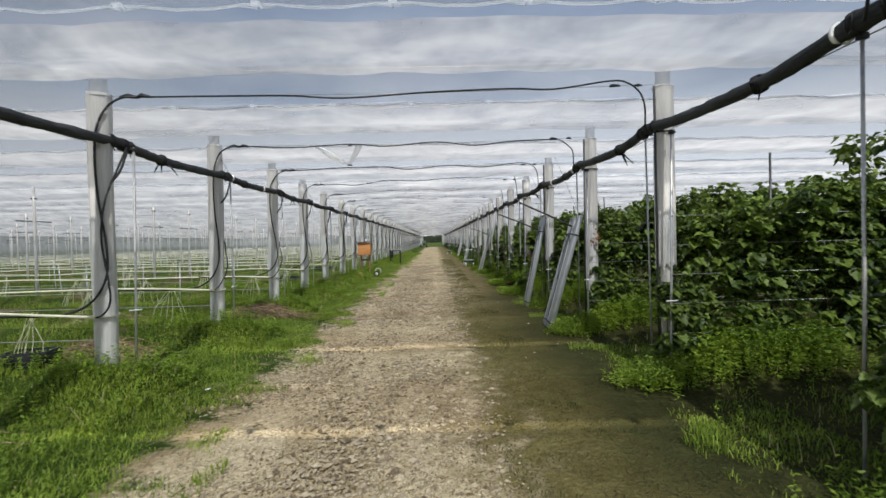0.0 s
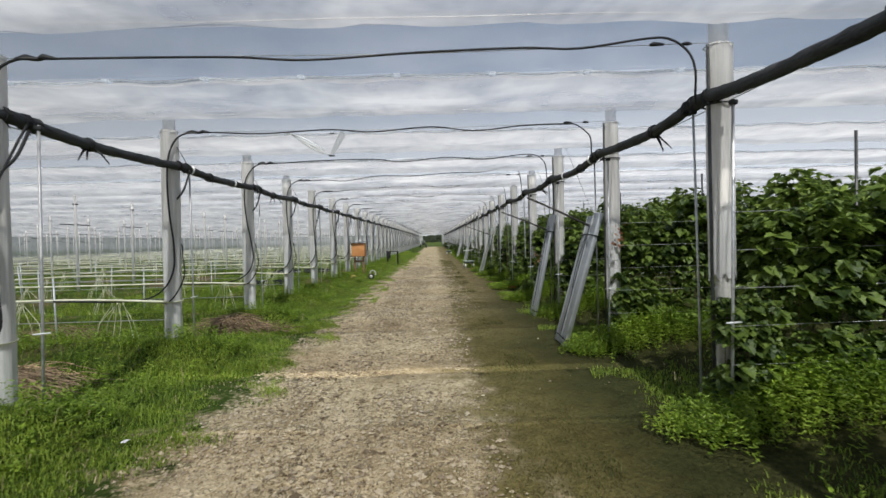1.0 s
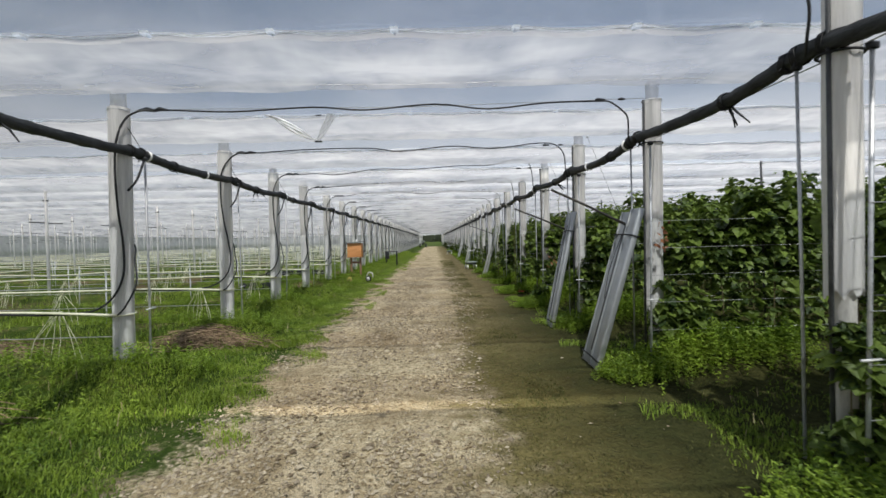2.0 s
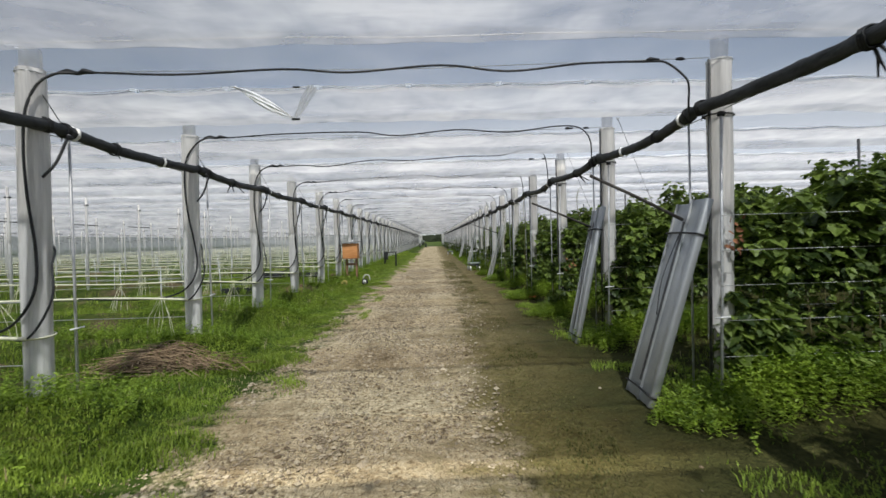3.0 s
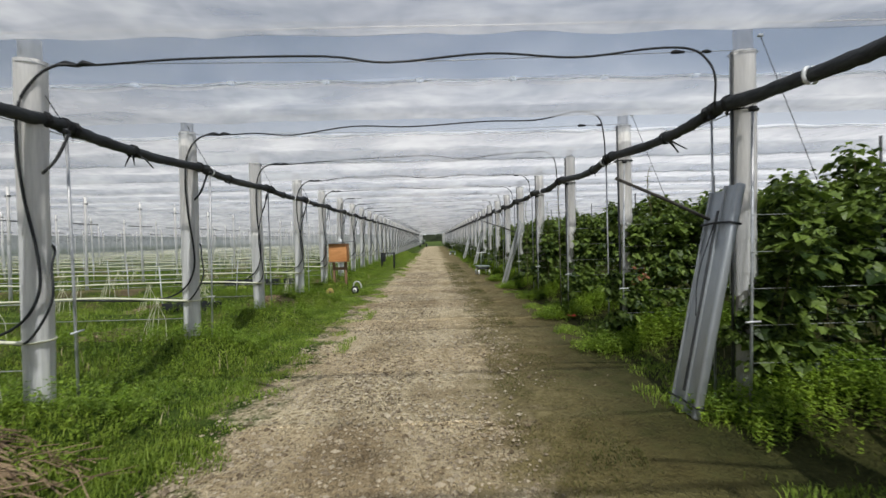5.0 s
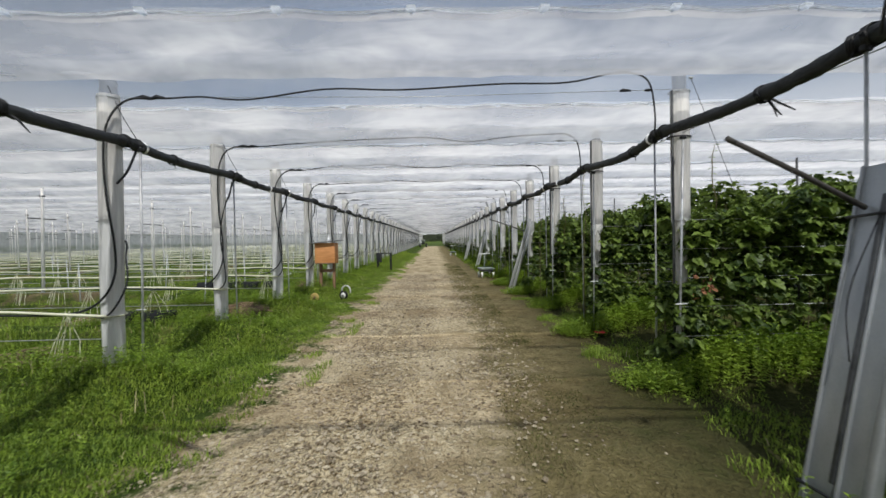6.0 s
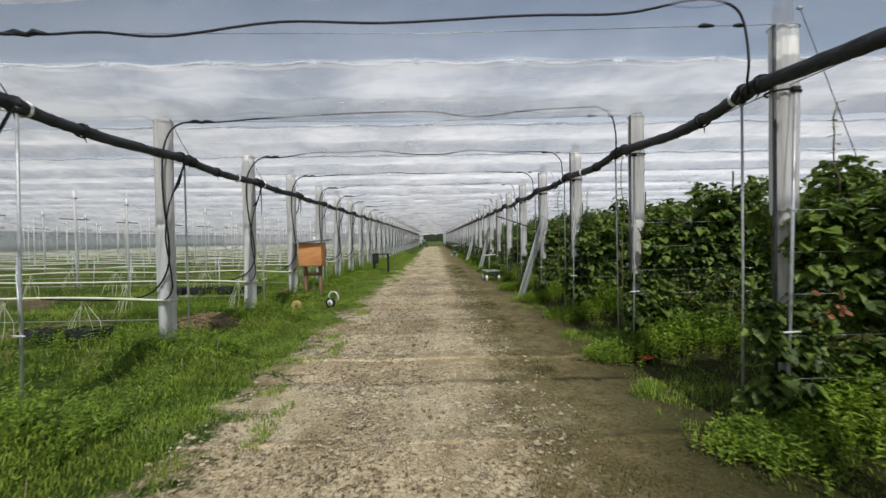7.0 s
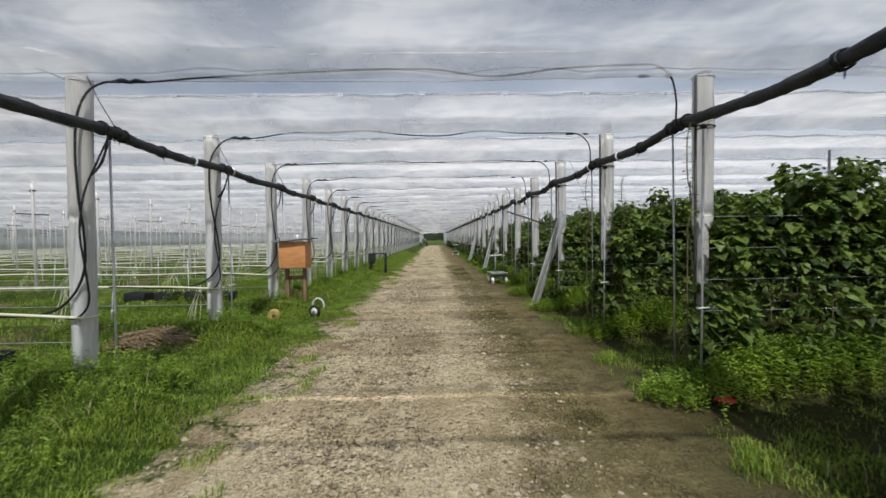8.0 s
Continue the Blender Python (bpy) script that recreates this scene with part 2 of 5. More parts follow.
def ground_mat():
    """One sheet: sandy gravel track, a muddy mossy strip along its right, dark green alley ground with the canes' shade
    put into its colour, turf and weeds beyond, blended by worn edges.
    """
    m = bpy.data.materials.new("ground")
    m.use_nodes = True
    n, l = m.node_tree.nodes, m.node_tree.links
    b = n["Principled BSDF"]
    b.inputs["Roughness"].default_value, b.inputs["Specular IOR Level"].default_value = 0.95, 0.15
    tc, sep = n.new("ShaderNodeTexCoord"), n.new("ShaderNodeSeparateXYZ")
    l.new(tc.outputs["Object"], sep.inputs[0])

    def noise_at(scale, detail=5, stretch=(1, 1, 1)):
        mp, t = n.new("ShaderNodeMapping"), n.new("ShaderNodeTexNoise")
        mp.inputs["Scale"].default_value = stretch
        t.inputs["Scale"].default_value, t.inputs["Detail"].default_value = scale, detail
        l.new(tc.outputs["Object"], mp.inputs[0]), l.new(mp.outputs[0], t.inputs["Vector"])
        return t.outputs[0]

    def math_(op, a, c, d=None):
        t = n.new("ShaderNodeMath")
        t.operation = op
        for i, v in enumerate((a, c, d)):
            if v is None:
                continue
            if isinstance(v, (int, float)):
                t.inputs[i].default_value = v
            else:
                l.new(v, t.inputs[i])
        return t.outputs[0]

    def step(v, a, c):
        t = n.new("ShaderNodeMapRange")
        t.interpolation_type = "SMOOTHSTEP"
        t.inputs["From Min"].default_value, t.inputs["From Max"].default_value = a, c
        l.new(v, t.inputs[0])
        return t.outputs[0]

    def ramp(v, stops):
        t = n.new("ShaderNodeValToRGB")
        while len(t.color_ramp.elements) < len(stops):
            t.color_ramp.elements.new(0.5)
        for e, (p, c) in zip(t.color_ramp.elements, stops):
            e.position, e.color = p, (*c, 1)
        l.new(v, t.inputs[0])
        return t.outputs[0]

    def mixc(f, a, c):
        t = n.new("ShaderNodeMix")
        t.data_type = "RGBA"
        l.new(f, t.inputs[0]), l.new(a, t.inputs[6]), l.new(c, t.inputs[7])
        return t.outputs[2]

    big, mid, fine, grain = noise_at(0.6), noise_at(3.0), noise_at(18.0, 6), noise_at(70.0, 3)
    ruts = noise_at(1.6, 4, (1.0, 0.25, 1))
    wob = math_("ADD", math_("MULTIPLY", math_("SUBTRACT", big, 0.5), 1.5), math_("MULTIPLY", math_("SUBTRACT", mid, 0.5), 2.0))
    x = math_("ADD", sep.outputs[0], wob)
    # the dark end of the gravel tones also holds the clods' small shadows
    gravel = ramp(math_("ADD", math_("MULTIPLY_ADD", grain, 0.35, math_("MULTIPLY", fine, 0.45)), math_("MULTIPLY", noise_at(9.0, 4), 0.3)), [(0.425, (0.10, 0.066, 0.030)), (0.505, (0.50, 0.40, 0.24)), (0.64, (0.84, 0.72, 0.49))])
    soil = ramp(math_("MULTIPLY_ADD", grain, 0.25, math_("MULTIPLY", ruts, 0.75)), [(0.36, (0.19, 0.135, 0.072)), (0.5, (0.42, 0.33, 0.195)), (0.60, (0.68, 0.57, 0.385))])
    warp, cells = n.new("ShaderNodeVectorMath"), n.new("ShaderNodeTexVoronoi")
    shift = n.new("ShaderNodeTexNoise")
    shift.inputs["Scale"].default_value, shift.inputs["Detail"].default_value = 7.0, 3
    l.new(tc.outputs["Object"], shift.inputs["Vector"])
    warp.operation, warp.inputs[2].default_value = "MULTIPLY_ADD", (0, 0, 0)
    warp.inputs[1].default_value = (0.12, 0.12, 0.0)
    l.new(shift.outputs["Color"], warp.inputs[0]), l.new(tc.outputs["Object"], warp.inputs[2])
    cells.feature, cells.inputs["Scale"].default_value = "DISTANCE_TO_EDGE", 17.0
    l.new(warp.outputs[0], cells.inputs["Vector"])
    crack = math_("MULTIPLY", math_("SUBTRACT", 1.0, step(cells.outputs["Distance"], 0.005, 0.10)), step(math_("ADD", math_("MULTIPLY", fine, 0.5), math_("MULTIPLY", noise_at(4.5, 3), 0.5)), 0.48, 0.58))
    # gaps between clods: dirt, plus the shade in them put into the colour
    crevice = ramp(grain, [(0.3, (0.075, 0.050, 0.026)), (0.7, (0.17, 0.12, 0.065))])
    gravel = mixc(math_("MULTIPLY", crack, 0.5), gravel, crevice)
    worn = mixc(math_("MULTIPLY", step(math_("ADD", big, math_("MULTIPLY", mid, 0.5)), 0.62, 0.90), 0.85), gravel, soil)
    mud = ramp(math_("MULTIPLY_ADD", fine, 0.5, math_("MULTIPLY", mid, 0.5)), [(0.36, (0.082, 0.068, 0.029)), (0.5, (0.205, 0.166, 0.078)), (0.64, (0.385, 0.315, 0.165))])
    turf = ramp(math_("MULTIPLY_ADD", fine, 0.5, math_("MULTIPLY", mid, 0.5)), [(0.32, (0.022, 0.040, 0.006)), (0.5, (0.055, 0.095, 0.012)), (0.70, (0.14, 0.15, 0.035))])
    bare = ramp(fine, [(0.3, (0.08, 0.06, 0.035)), (0.7, (0.24, 0.19, 0.11))])
    mud_f = step(math_("ADD", math_("SUBTRACT", x, math_("MULTIPLY", step(sep.outputs[1], 11.0, 17.0), 0.3)), math_("MULTIPLY", math_("SUBTRACT", fine, 0.5), 0.9)), 0.15, 1.05)
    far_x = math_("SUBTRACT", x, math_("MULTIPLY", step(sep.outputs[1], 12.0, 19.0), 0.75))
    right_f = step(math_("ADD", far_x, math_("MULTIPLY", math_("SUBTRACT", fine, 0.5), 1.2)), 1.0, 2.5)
    left_f = step(math_("MULTIPLY", math_("ADD", x, math_("MULTIPLY", math_("SUBTRACT", fine, 0.5), 0.8)), -1), 1.8, 2.4)
    field_f = math_("MULTIPLY", step(math_("MULTIPLY", sep.outputs[0], -1), 4.2, 6.0), step(math_("ADD", big, math_("MULTIPLY", mid, 0.3)), 0.64, 0.86))
    olive = ramp(math_("MULTIPLY_ADD", fine, 0.5, math_("MULTIPLY", mid, 0.5)), [(0.34, (0.066, 0.059, 0.017)), (0.5, (0.165, 0.140, 0.050)), (0.66, (0.31, 0.257, 0.108))])
    # dark green ground between cane rows, deepened in colour to carry the rows' shade
    shaded_alley = ramp(math_("MULTIPLY_ADD", fine, 0.6, math_("MULTIPLY", mid, 0.4)), [(0.36, (0.022, 0.028, 0.007)), (0.64, (0.078, 0.080, 0.026))])
    mud = mixc(step(math_("ADD", sep.outputs[1], math_("MULTIPLY", big, 4.0)), 10.0, 17.0), olive, mud)
    col = mixc(mud_f, worn, mud)
    col = mixc(right_f, col, shaded_alley)
    col = mixc(left_f, col, turf)
    col = mixc(field_f, col, bare)
    col = mixc(step(sep.outputs[1], 118.0, 130.0), col, turf)
    l.new(col, b.inputs["Base Color"])
    bp = n.new("ShaderNodeBump")
    bp.inputs["Strength"].default_value, bp.inputs["Distance"].default_value = 1.0, 0.05
    l.new(math_("SUBTRACT", math_("MULTIPLY_ADD", grain, 0.4, fine), math_("MULTIPLY", crack, 0.5)), bp.inputs["Height"]), l.new(bp.outputs[0], b.inputs["Normal"])
    return m


GROUND = ground_mat()

# ---------------------------------------------------------------- mesh helpers
def mesh_of(name, bm, material, smooth=True):
    me = bpy.data.meshes.new(name)
    bm.to_mesh(me)
    bm.free()
    me.materials.append(material)
    if smooth:
        me.polygons.foreach_set("use_smooth", [True] * len(me.polygons))
    return me


def raw_mesh(name, verts, faces, material, smooth=False):
    me = bpy.data.meshes.new(name)
    me.from_pydata(verts, [], faces)
    me.materials.append(material)
    if smooth:
        me.polygons.foreach_set("use_smooth", [True] * len(me.polygons))
    return me


def part(name, data, material, parent, label="", smooth=True):
    """Links a bmesh or a mesh as one object under a thing."""
    me = mesh_of(name, data, material, smooth) if isinstance(data, bmesh.types.BMesh) else data
    ob = new(name, me)
    ob.parent = parent
    return tagged(ob, label)


def thing(name, label, category, at=None, group="", kind=""):
    ob = new(name)
    ob.empty_display_size = 0.1
    if at is not None:
        ob.matrix_world = at
    return tagged(ob, label, category, group, kind)


def tube(bm, pts, radius, sides=8, caps=True, wobble=0.0, rng=None):
    """A tube along points; radius is a number or one for each point."""
    pts = [Vector(p) for p in pts]
    rings = []
    ref = Vector((0, 0, 1))
    for i, p in enumerate(pts):
        d = (pts[min(i + 1, len(pts) - 1)] - pts[max(i - 1, 0)]).normalized()
        if abs(d.dot(ref)) > 0.95:
            ref = Vector((1, 0, 0))
        u = d.cross(ref).normalized()
        v = u.cross(d)
        r = radius[i] if isinstance(radius, (list, tuple)) else radius
        ring = []
        for s in range(sides):
            a = 2 * math.pi * s / sides
            rr = r * (1 + (rng.uniform(-wobble, wobble) if rng else 0))
            ring.append(bm.verts.new(p + u * (rr * math.cos(a)) + v * (rr * math.sin(a))))
        rings.append(ring)
    for a, c in zip(rings, rings[1:]):
        for s in range(sides):
            bm.faces.new((a[s], a[(s + 1) % sides], c[(s + 1) % sides], c[s]))
    if caps:
        bm.faces.new(rings[0][::-1]), bm.faces.new(rings[-1])
    return bm


def box(bm, centre, size, bevel=0.0, turn=None):
    m = Matrix.Translation(centre) @ (turn or Matrix.Identity(4)) @ Matrix.Diagonal((*size, 1))
    made = bmesh.ops.create_cube(bm, size=1, matrix=m)["verts"]
    if bevel:
        edges = list({e for v in made for e in v.link_edges})
        bmesh.ops.bevel(bm, geom=edges, offset=bevel, segments=2, affect="EDGES", profile=0.5)
    return bm


def boxed(centre, size, bevel=0.0, turn=None):
    return box(bmesh.new(), centre, size, bevel, turn)


def tubed(pts, radius, sides=8, **kw):
    return tube(bmesh.new(), pts, radius, sides, **kw)


def curve_pts(keys, n):
    """Smooth points along key points (Catmull-Rom)."""
    k = [Vector(p) for p in keys]
    k = [2 * k[0] - k[1]] + k + [2 * k[-1] - k[-2]]
    out = []
    for i in range(1, len(k) - 2):
        a, c, d, e = k[i - 1:i + 3]
        for s in range(n):
            t = s / n
            out.append(0.5 * ((2 * c) + (d - a) * t + (2 * a - 5 * c + 4 * d - e) * t * t + (3 * c - a - 3 * d + e) * t ** 3))
    out.append(k[-2])
    return out


# ---------------------------------------------------------------- ground
def rise(x, y):
    """Height of the planted ridges on which the rows stand, either side of the road."""
    side = abs(x - 0.1) - 2.75
    if side <= 0:
        return 0.0
    side = min(1.0, side / 0.9)
    side = side * side * (3 - 2 * side)
    d = (y + PITCH / 2) % PITCH - PITCH / 2
    return (0.05 + 0.27 * math.exp(-(d / 0.55) ** 2)) * side


def build_ground():
    xs = [-1500, -400, -150, -80] + [-50 + 2 * i for i in range(20)] + [-10 + 0.25 * i for i in range(65)] + [7, 9, 12, 16, 22, 30, 45, 80, 150, 400, 1500]
    ys = [-300, -60, -20] + [-9 + 0.25 * i for i in range(240)] + [51 + 0.5 * i for i in range(170)] + [150, 200, 300, 600, 1500, 3000]
    verts, faces = [], []
    for y in ys:
        for x in xs:
            near = 1 if -12 < x < 8 and -8 < y < 60 else 0
            z = 0.03 * noise.noise(Vector((x * 0.7, y * 0.7, 0))) * near
            z += 0.012 * noise.noise(Vector((x * 2.5, y * 2.5, 3))) * near
            if -2.2 < x < 2.4 and near:
                z -= 0.02 * math.exp(-((abs(x - 0.1) - 0.85) / 0.3) ** 2)
            if -51 < x < 46 and -9 < y < 136:
                z += rise(x, y)
            verts.append((x, y, z))
    w = len(xs)
    for j in range(len(ys) - 1):
        for i in range(w - 1):
            a = j * w + i
            faces.append((a, a + 1, a + w + 1, a + w))
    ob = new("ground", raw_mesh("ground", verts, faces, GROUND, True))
    tagged(ob, "sandy gravel track between grassy verges and weedy field", "ground", kind="structure")


build_ground()

# ---------------------------------------------------------------- cover film
def sheet_mesh(name, y0, y1, z0, z1, bulge, material, seed, droop=0.0):
    """A strip of film across the road, billowing and creased."""
    xs = [-90 + 3 * i for i in range(27)] + [-9 + 0.3 * i for i in range(61)] + [9 + 0.9 * i for i in range(1, 40)]
    n = 7
    verts, faces = [], []
    for x in xs:
        ph = 0.5 + 0.5 * math.cos(2 * math.pi * (x + 0.14) / 1.22)
        for j in range(n + 1):
            t = j / n
            y = y0 + (y1 - y0) * t
            z = z0 + (z1 - z0) * t + bulge * math.sin(math.pi * t) - droop * max(0, t - 0.7) / 0.3
            c = noise.noise(Vector((x * 0.8, t * 2.0 + seed * 7, seed)))
            f = noise.noise(Vector((x * 2.6, t * 3.0 + seed * 3, seed + 9)))
            z += 0.05 * c + 0.018 * f
            y += 0.03 * noise.noise(Vector((x * 0.7, seed, 5))) * (1 if j in (0, n) else 0.5)
            if j in (0, n):
                z += 0.02 * ph
            verts.append((x, y, z))
    for i in range(len(xs) - 1):
        for j in range(n):
            a = i * (n + 1) + j
            faces.append((a, a + 1, a + n + 2, a + n + 1))
    return raw_mesh(name, verts, faces, material, True)


def build_covers():
    def clear_at(y1, v, y0=0.0):
        return sheet_mesh("clear_strip", y0, y1, 3.93, 3.94, -0.07, CLEAR, v)

    clear = [clear_at(1.64, v) for v in range(3)]
    split = {0: (clear_at(1.45, 3), sheet_mesh("milky_strip", 1.68, 3.04, 3.94, 3.93, -0.09, MILKY, 25, 0.12)),
             1: (clear_at(1.66, 4), sheet_mesh("milky_strip", 1.94, 3.04, 3.94, 3.93, -0.09, MILKY, 26, 0.12)),
             4: (clear[1], sheet_mesh("milky_strip", 1.62, 2.88, 3.94, 3.93, -0.09, MILKY, 28, 0.18)),
             5: (clear_at(1.58, 5, -0.16), sheet_mesh("milky_strip", 1.64, 3.27, 3.94, 3.93, -0.10, MILKY, 27, 0.26))}  # strips that stand apart, letting a line of sun through
    milky = [sheet_mesh("milky_strip", 1.62, 3.04, 3.94, 3.93, -0.09, MILKY, v + 5, 0.12) for v in range(3)]
    saggy = [sheet_mesh("milky_strip", 1.62, 3.04, 3.94, 3.93, -0.10, MILKY, v + 15, 0.26) for v in range(3)]
    hem = [mesh_of("hem", tubed([(-30 + 0.3 * i, 1.65 + 0.012 * noise.noise(Vector((i * 0.4, v, 2))), 3.935 + 0.02 * math.cos(2 * math.pi * (-30 + 0.3 * i + 0.14) / 1.22) + 0.012 * noise.noise(Vector((i * 0.5, v, 0)))) for i in range(170)], 0.013, 6), HEM) for v in range(2)]
    cord = [mesh_of("ridge_cord", tubed([(-30 + 0.6 * i, 0.02 * noise.noise(Vector((i * 0.3, v, 9))), 3.875 + 0.025 * noise.noise(Vector((i * 0.35, v, 4)))) for i in range(88)], 0.006, 5), STEEL) for v in range(2)]
    strip = []
    for v in range(2):
        verts = [(-30 + 0.3 * i, y + 0.02 * noise.noise(Vector((i * 0.3, v, y))), 3.925 + 0.02 * math.cos(2 * math.pi * (-30 + 0.3 * i + 0.14) / 1.22) - z) for i in range(170) for y, z in ((1.66, 0), (1.70, 0.012), (1.75, 0.02))]
        strip.append(raw_mesh("hem_strip", verts, [(3 * i + j, 3 * i + j + 1, 3 * i + j + 4, 3 * i + j + 3) for i in range(169) for j in range(2)], CAP_FILM, True))
    clip_bm = bmesh.new()
    box(clip_bm, (0, 0, 0), (0.085, 0.08, 0.03), 0.008)
    box(clip_bm, (0.0, 0.035, -0.012), (0.03, 0.09, 0.012), 0.004)
    tube(clip_bm, [(-0.2, 0.07, 0.014), (0, 0.06, 0.0), (0.22, 0.07, 0.014)], [0.004, 0.014, 0.004], 6)
    clip = mesh_of("clip", clip_bm, HEM)
    for k in range(ROWS_K[0], 57):
        cover = thing("rain_cover", "clear and milky plastic rain cover strip stretched across the road", "plastic cover", pose(0, PITCH * k, 0), "rain covers over the rows")
        over, under = split.get(k, (clear[k % 3], (saggy if k >= 5 else milky)[k % 3]))
        part("clear_strip", over, CLEAR, cover, "clear bluish film strip")
        part("milky_strip", under, MILKY, cover, "milky white film strip")
        part("hem", hem[k % 2], HEM, cover, "bright white folded hem")
        part("ridge_cord", cord[k % 2], STEEL, cover, "thin grey cord along the film edge")
        if k not in (0, 1):
            part("hem_strip", strip[(k + 1) % 2], CAP_FILM, cover, "doubled white film along the hem")
        if -1 <= k <= 14:
            for i in range(-5, 5):
                ob = part("clip", clip, CLIP, cover)
                ob.location = (-0.14 + 1.22 * i, 1.585, 3.925)


build_covers()

# ---------------------------------------------------------------- posts
def pleated(bm, z0, z1, rx, ry, seed, folds=5, depth=0.12, rings=14, sides=26, ragged=0.05):
    """A loosely wrapped sleeve with upright folds and a ragged hem."""
    rng = random.Random(seed)
    rows = []
    for i in range(rings + 1):
        t = i / rings
        row = []
        for s in range(sides):
            a = 2 * math.pi * s / sides
            z = z0 + (z1 - z0) * t
            if i == 0:
                z += ragged * noise.noise(Vector((math.cos(a) * 2, math.sin(a) * 2, seed)))
            f = 1 + depth * noise.noise(Vector((math.cos(a) * folds * 0.5, math.sin(a) * folds * 0.5, z * 0.7 + seed)))
            row.append(bm.verts.new((rx * f * math.cos(a), ry * f * math.sin(a), z)))
        rows.append(row)
    for a, c in zip(rows, rows[1:]):
        for s in range(sides):
            bm.faces.new((a[s], a[(s + 1) % sides], c[(s + 1) % sides], c[s]))
    return bm


def ring_pts(rx, ry, z, cx=0.0, tilt=0.0):
    return [(cx + rx * math.cos(a), ry * math.sin(a), z + tilt * math.sin(a)) for a in [i * math.pi / 8 for i in range(17)]]


def left_post(variant):
    root = thing("trellis_post", "thick pale post wrapped in white film beside the road", "post", group="posts of the bare side")
    part("post", tubed([(0, 0, -0.3), (0, 0, 1.2), (0.005, 0, 2.6), (0, 0, 3.2)], [0.108, 0.102, 0.098, 0.092], 12), POST, root, "grey weathered post")
    part("sleeve", pleated(bmesh.new(), 0.10 + 0.1 * variant, 3.70, 0.125, 0.120, 3 + variant, depth=0.2, rings=18, sides=32), SLEEVE, root, "white film sleeve")
    part("cap", pleated(bmesh.new(), 3.62, 3.92, 0.095, 0.09, 30 + variant, rings=6, sides=18, depth=0.3), CAP_FILM, root, "loose milky film round the post top")
    part("crease", tubed(curve_pts([(0.0, 0.0, 3.80), (-0.04, -0.06, 3.90), (-0.22, -0.14, 3.925), (-0.42, -0.22, 3.915)], 4), [0.030, 0.028, 0.026, 0.024, 0.022, 0.022, 0.020, 0.020, 0.018, 0.016, 0.013, 0.010, 0.005], 6), HEM, root, "white gathered crease of the film")
    part("tie", tubed(ring_pts(0.128, 0.122, 3.66), 0.006, 5, caps=False), STEEL, root)
    part("tie", tubed(ring_pts(0.14, 0.135, 0.93, 0, 0.012), 0.010, 5, caps=False), PIPE, root)
    part("strap", tubed(curve_pts([(0.11, -0.06, 2.58), (0.19, 0.02, 2.74), (0.24, 0.14, 3.02)], 4), 0.015, 6), BLACK, root, "black diagonal strap")
    return root


def right_post(variant):
    low = (1.35, 0.75, 1.2, 2.0, 1.9)[variant]
    root = thing("trellis_post", "post in a translucent white film sleeve ending a cane row", "post", group="posts of the cane side")
    part("post", tubed([(0, 0, -0.3), (0, 0, 1.2), (0, 0, 2.6), (0, 0, 3.25)], [0.075, 0.07, 0.068, 0.06], 12), POST, root, "grey weathered post")
    part("sleeve", pleated(bmesh.new(), low, 3.68, 0.122, 0.098, 13 + variant, depth=0.2, rings=18, sides=32, ragged=0.14), SLEEVE, root, "white film sleeve")
    part("cap", pleated(bmesh.new(), 3.60, 3.92, 0.085, 0.08, 40 + variant, rings=6, sides=18, depth=0.3), CAP_FILM, root, "loose milky film round the post top")
    part("tube", tubed([(-0.135, -0.05, 0.05), (-0.13, -0.05, 3.67)], 0.016, 8), DARK_STEEL, root, "dark steel tube strapped to the post")
    part("tie", tubed(ring_pts(0.15, 0.12, 3.08, -0.01), 0.010, 5, caps=False), BLACK, root)
    part("tie", tubed(ring_pts(0.135, 0.11, 3.66), 0.005, 5, caps=False), STEEL, root)
    return root


def stake(label, group, top=3.08, clip_z=0.95, r=0.0145):
    root = thing("steel_stake", label, "stake", group=group)
    part("rod", tubed([(0, 0, -0.2), (0.005, 0, 1.5), (0, 0, top)], r, 8), STEEL, root)
    if clip_z:
        part("clip", tubed([(-0.07, -0.02, clip_z), (0.08, -0.02, clip_z + 0.01)], 0.010, 6), CLIP, root, "white wire clip")
    part("clip", boxed((0, 0, top - 0.03), (0.07, 0.05, 0.05), 0.012), BLACK, root, "black clamp at the top")
    return root


def hose(keys, r, label, group, name="water_hose"):
    root = thing(name, label, "hose", group=group)
    part("hose", tubed(curve_pts(keys, 6), r, 8), BLACK, root)
    return root


LEFT_X, RIGHT_X = -4.04, 3.245  # post lines
LEFT_STEP = {2: 0.06, 3: 0.02, 4: 0.04, 5: -0.02, 6: -0.07}  # how far single posts stand off their line
RIGHT_STEP = {2: -0.06, 4: -0.05, 5: 0.03}


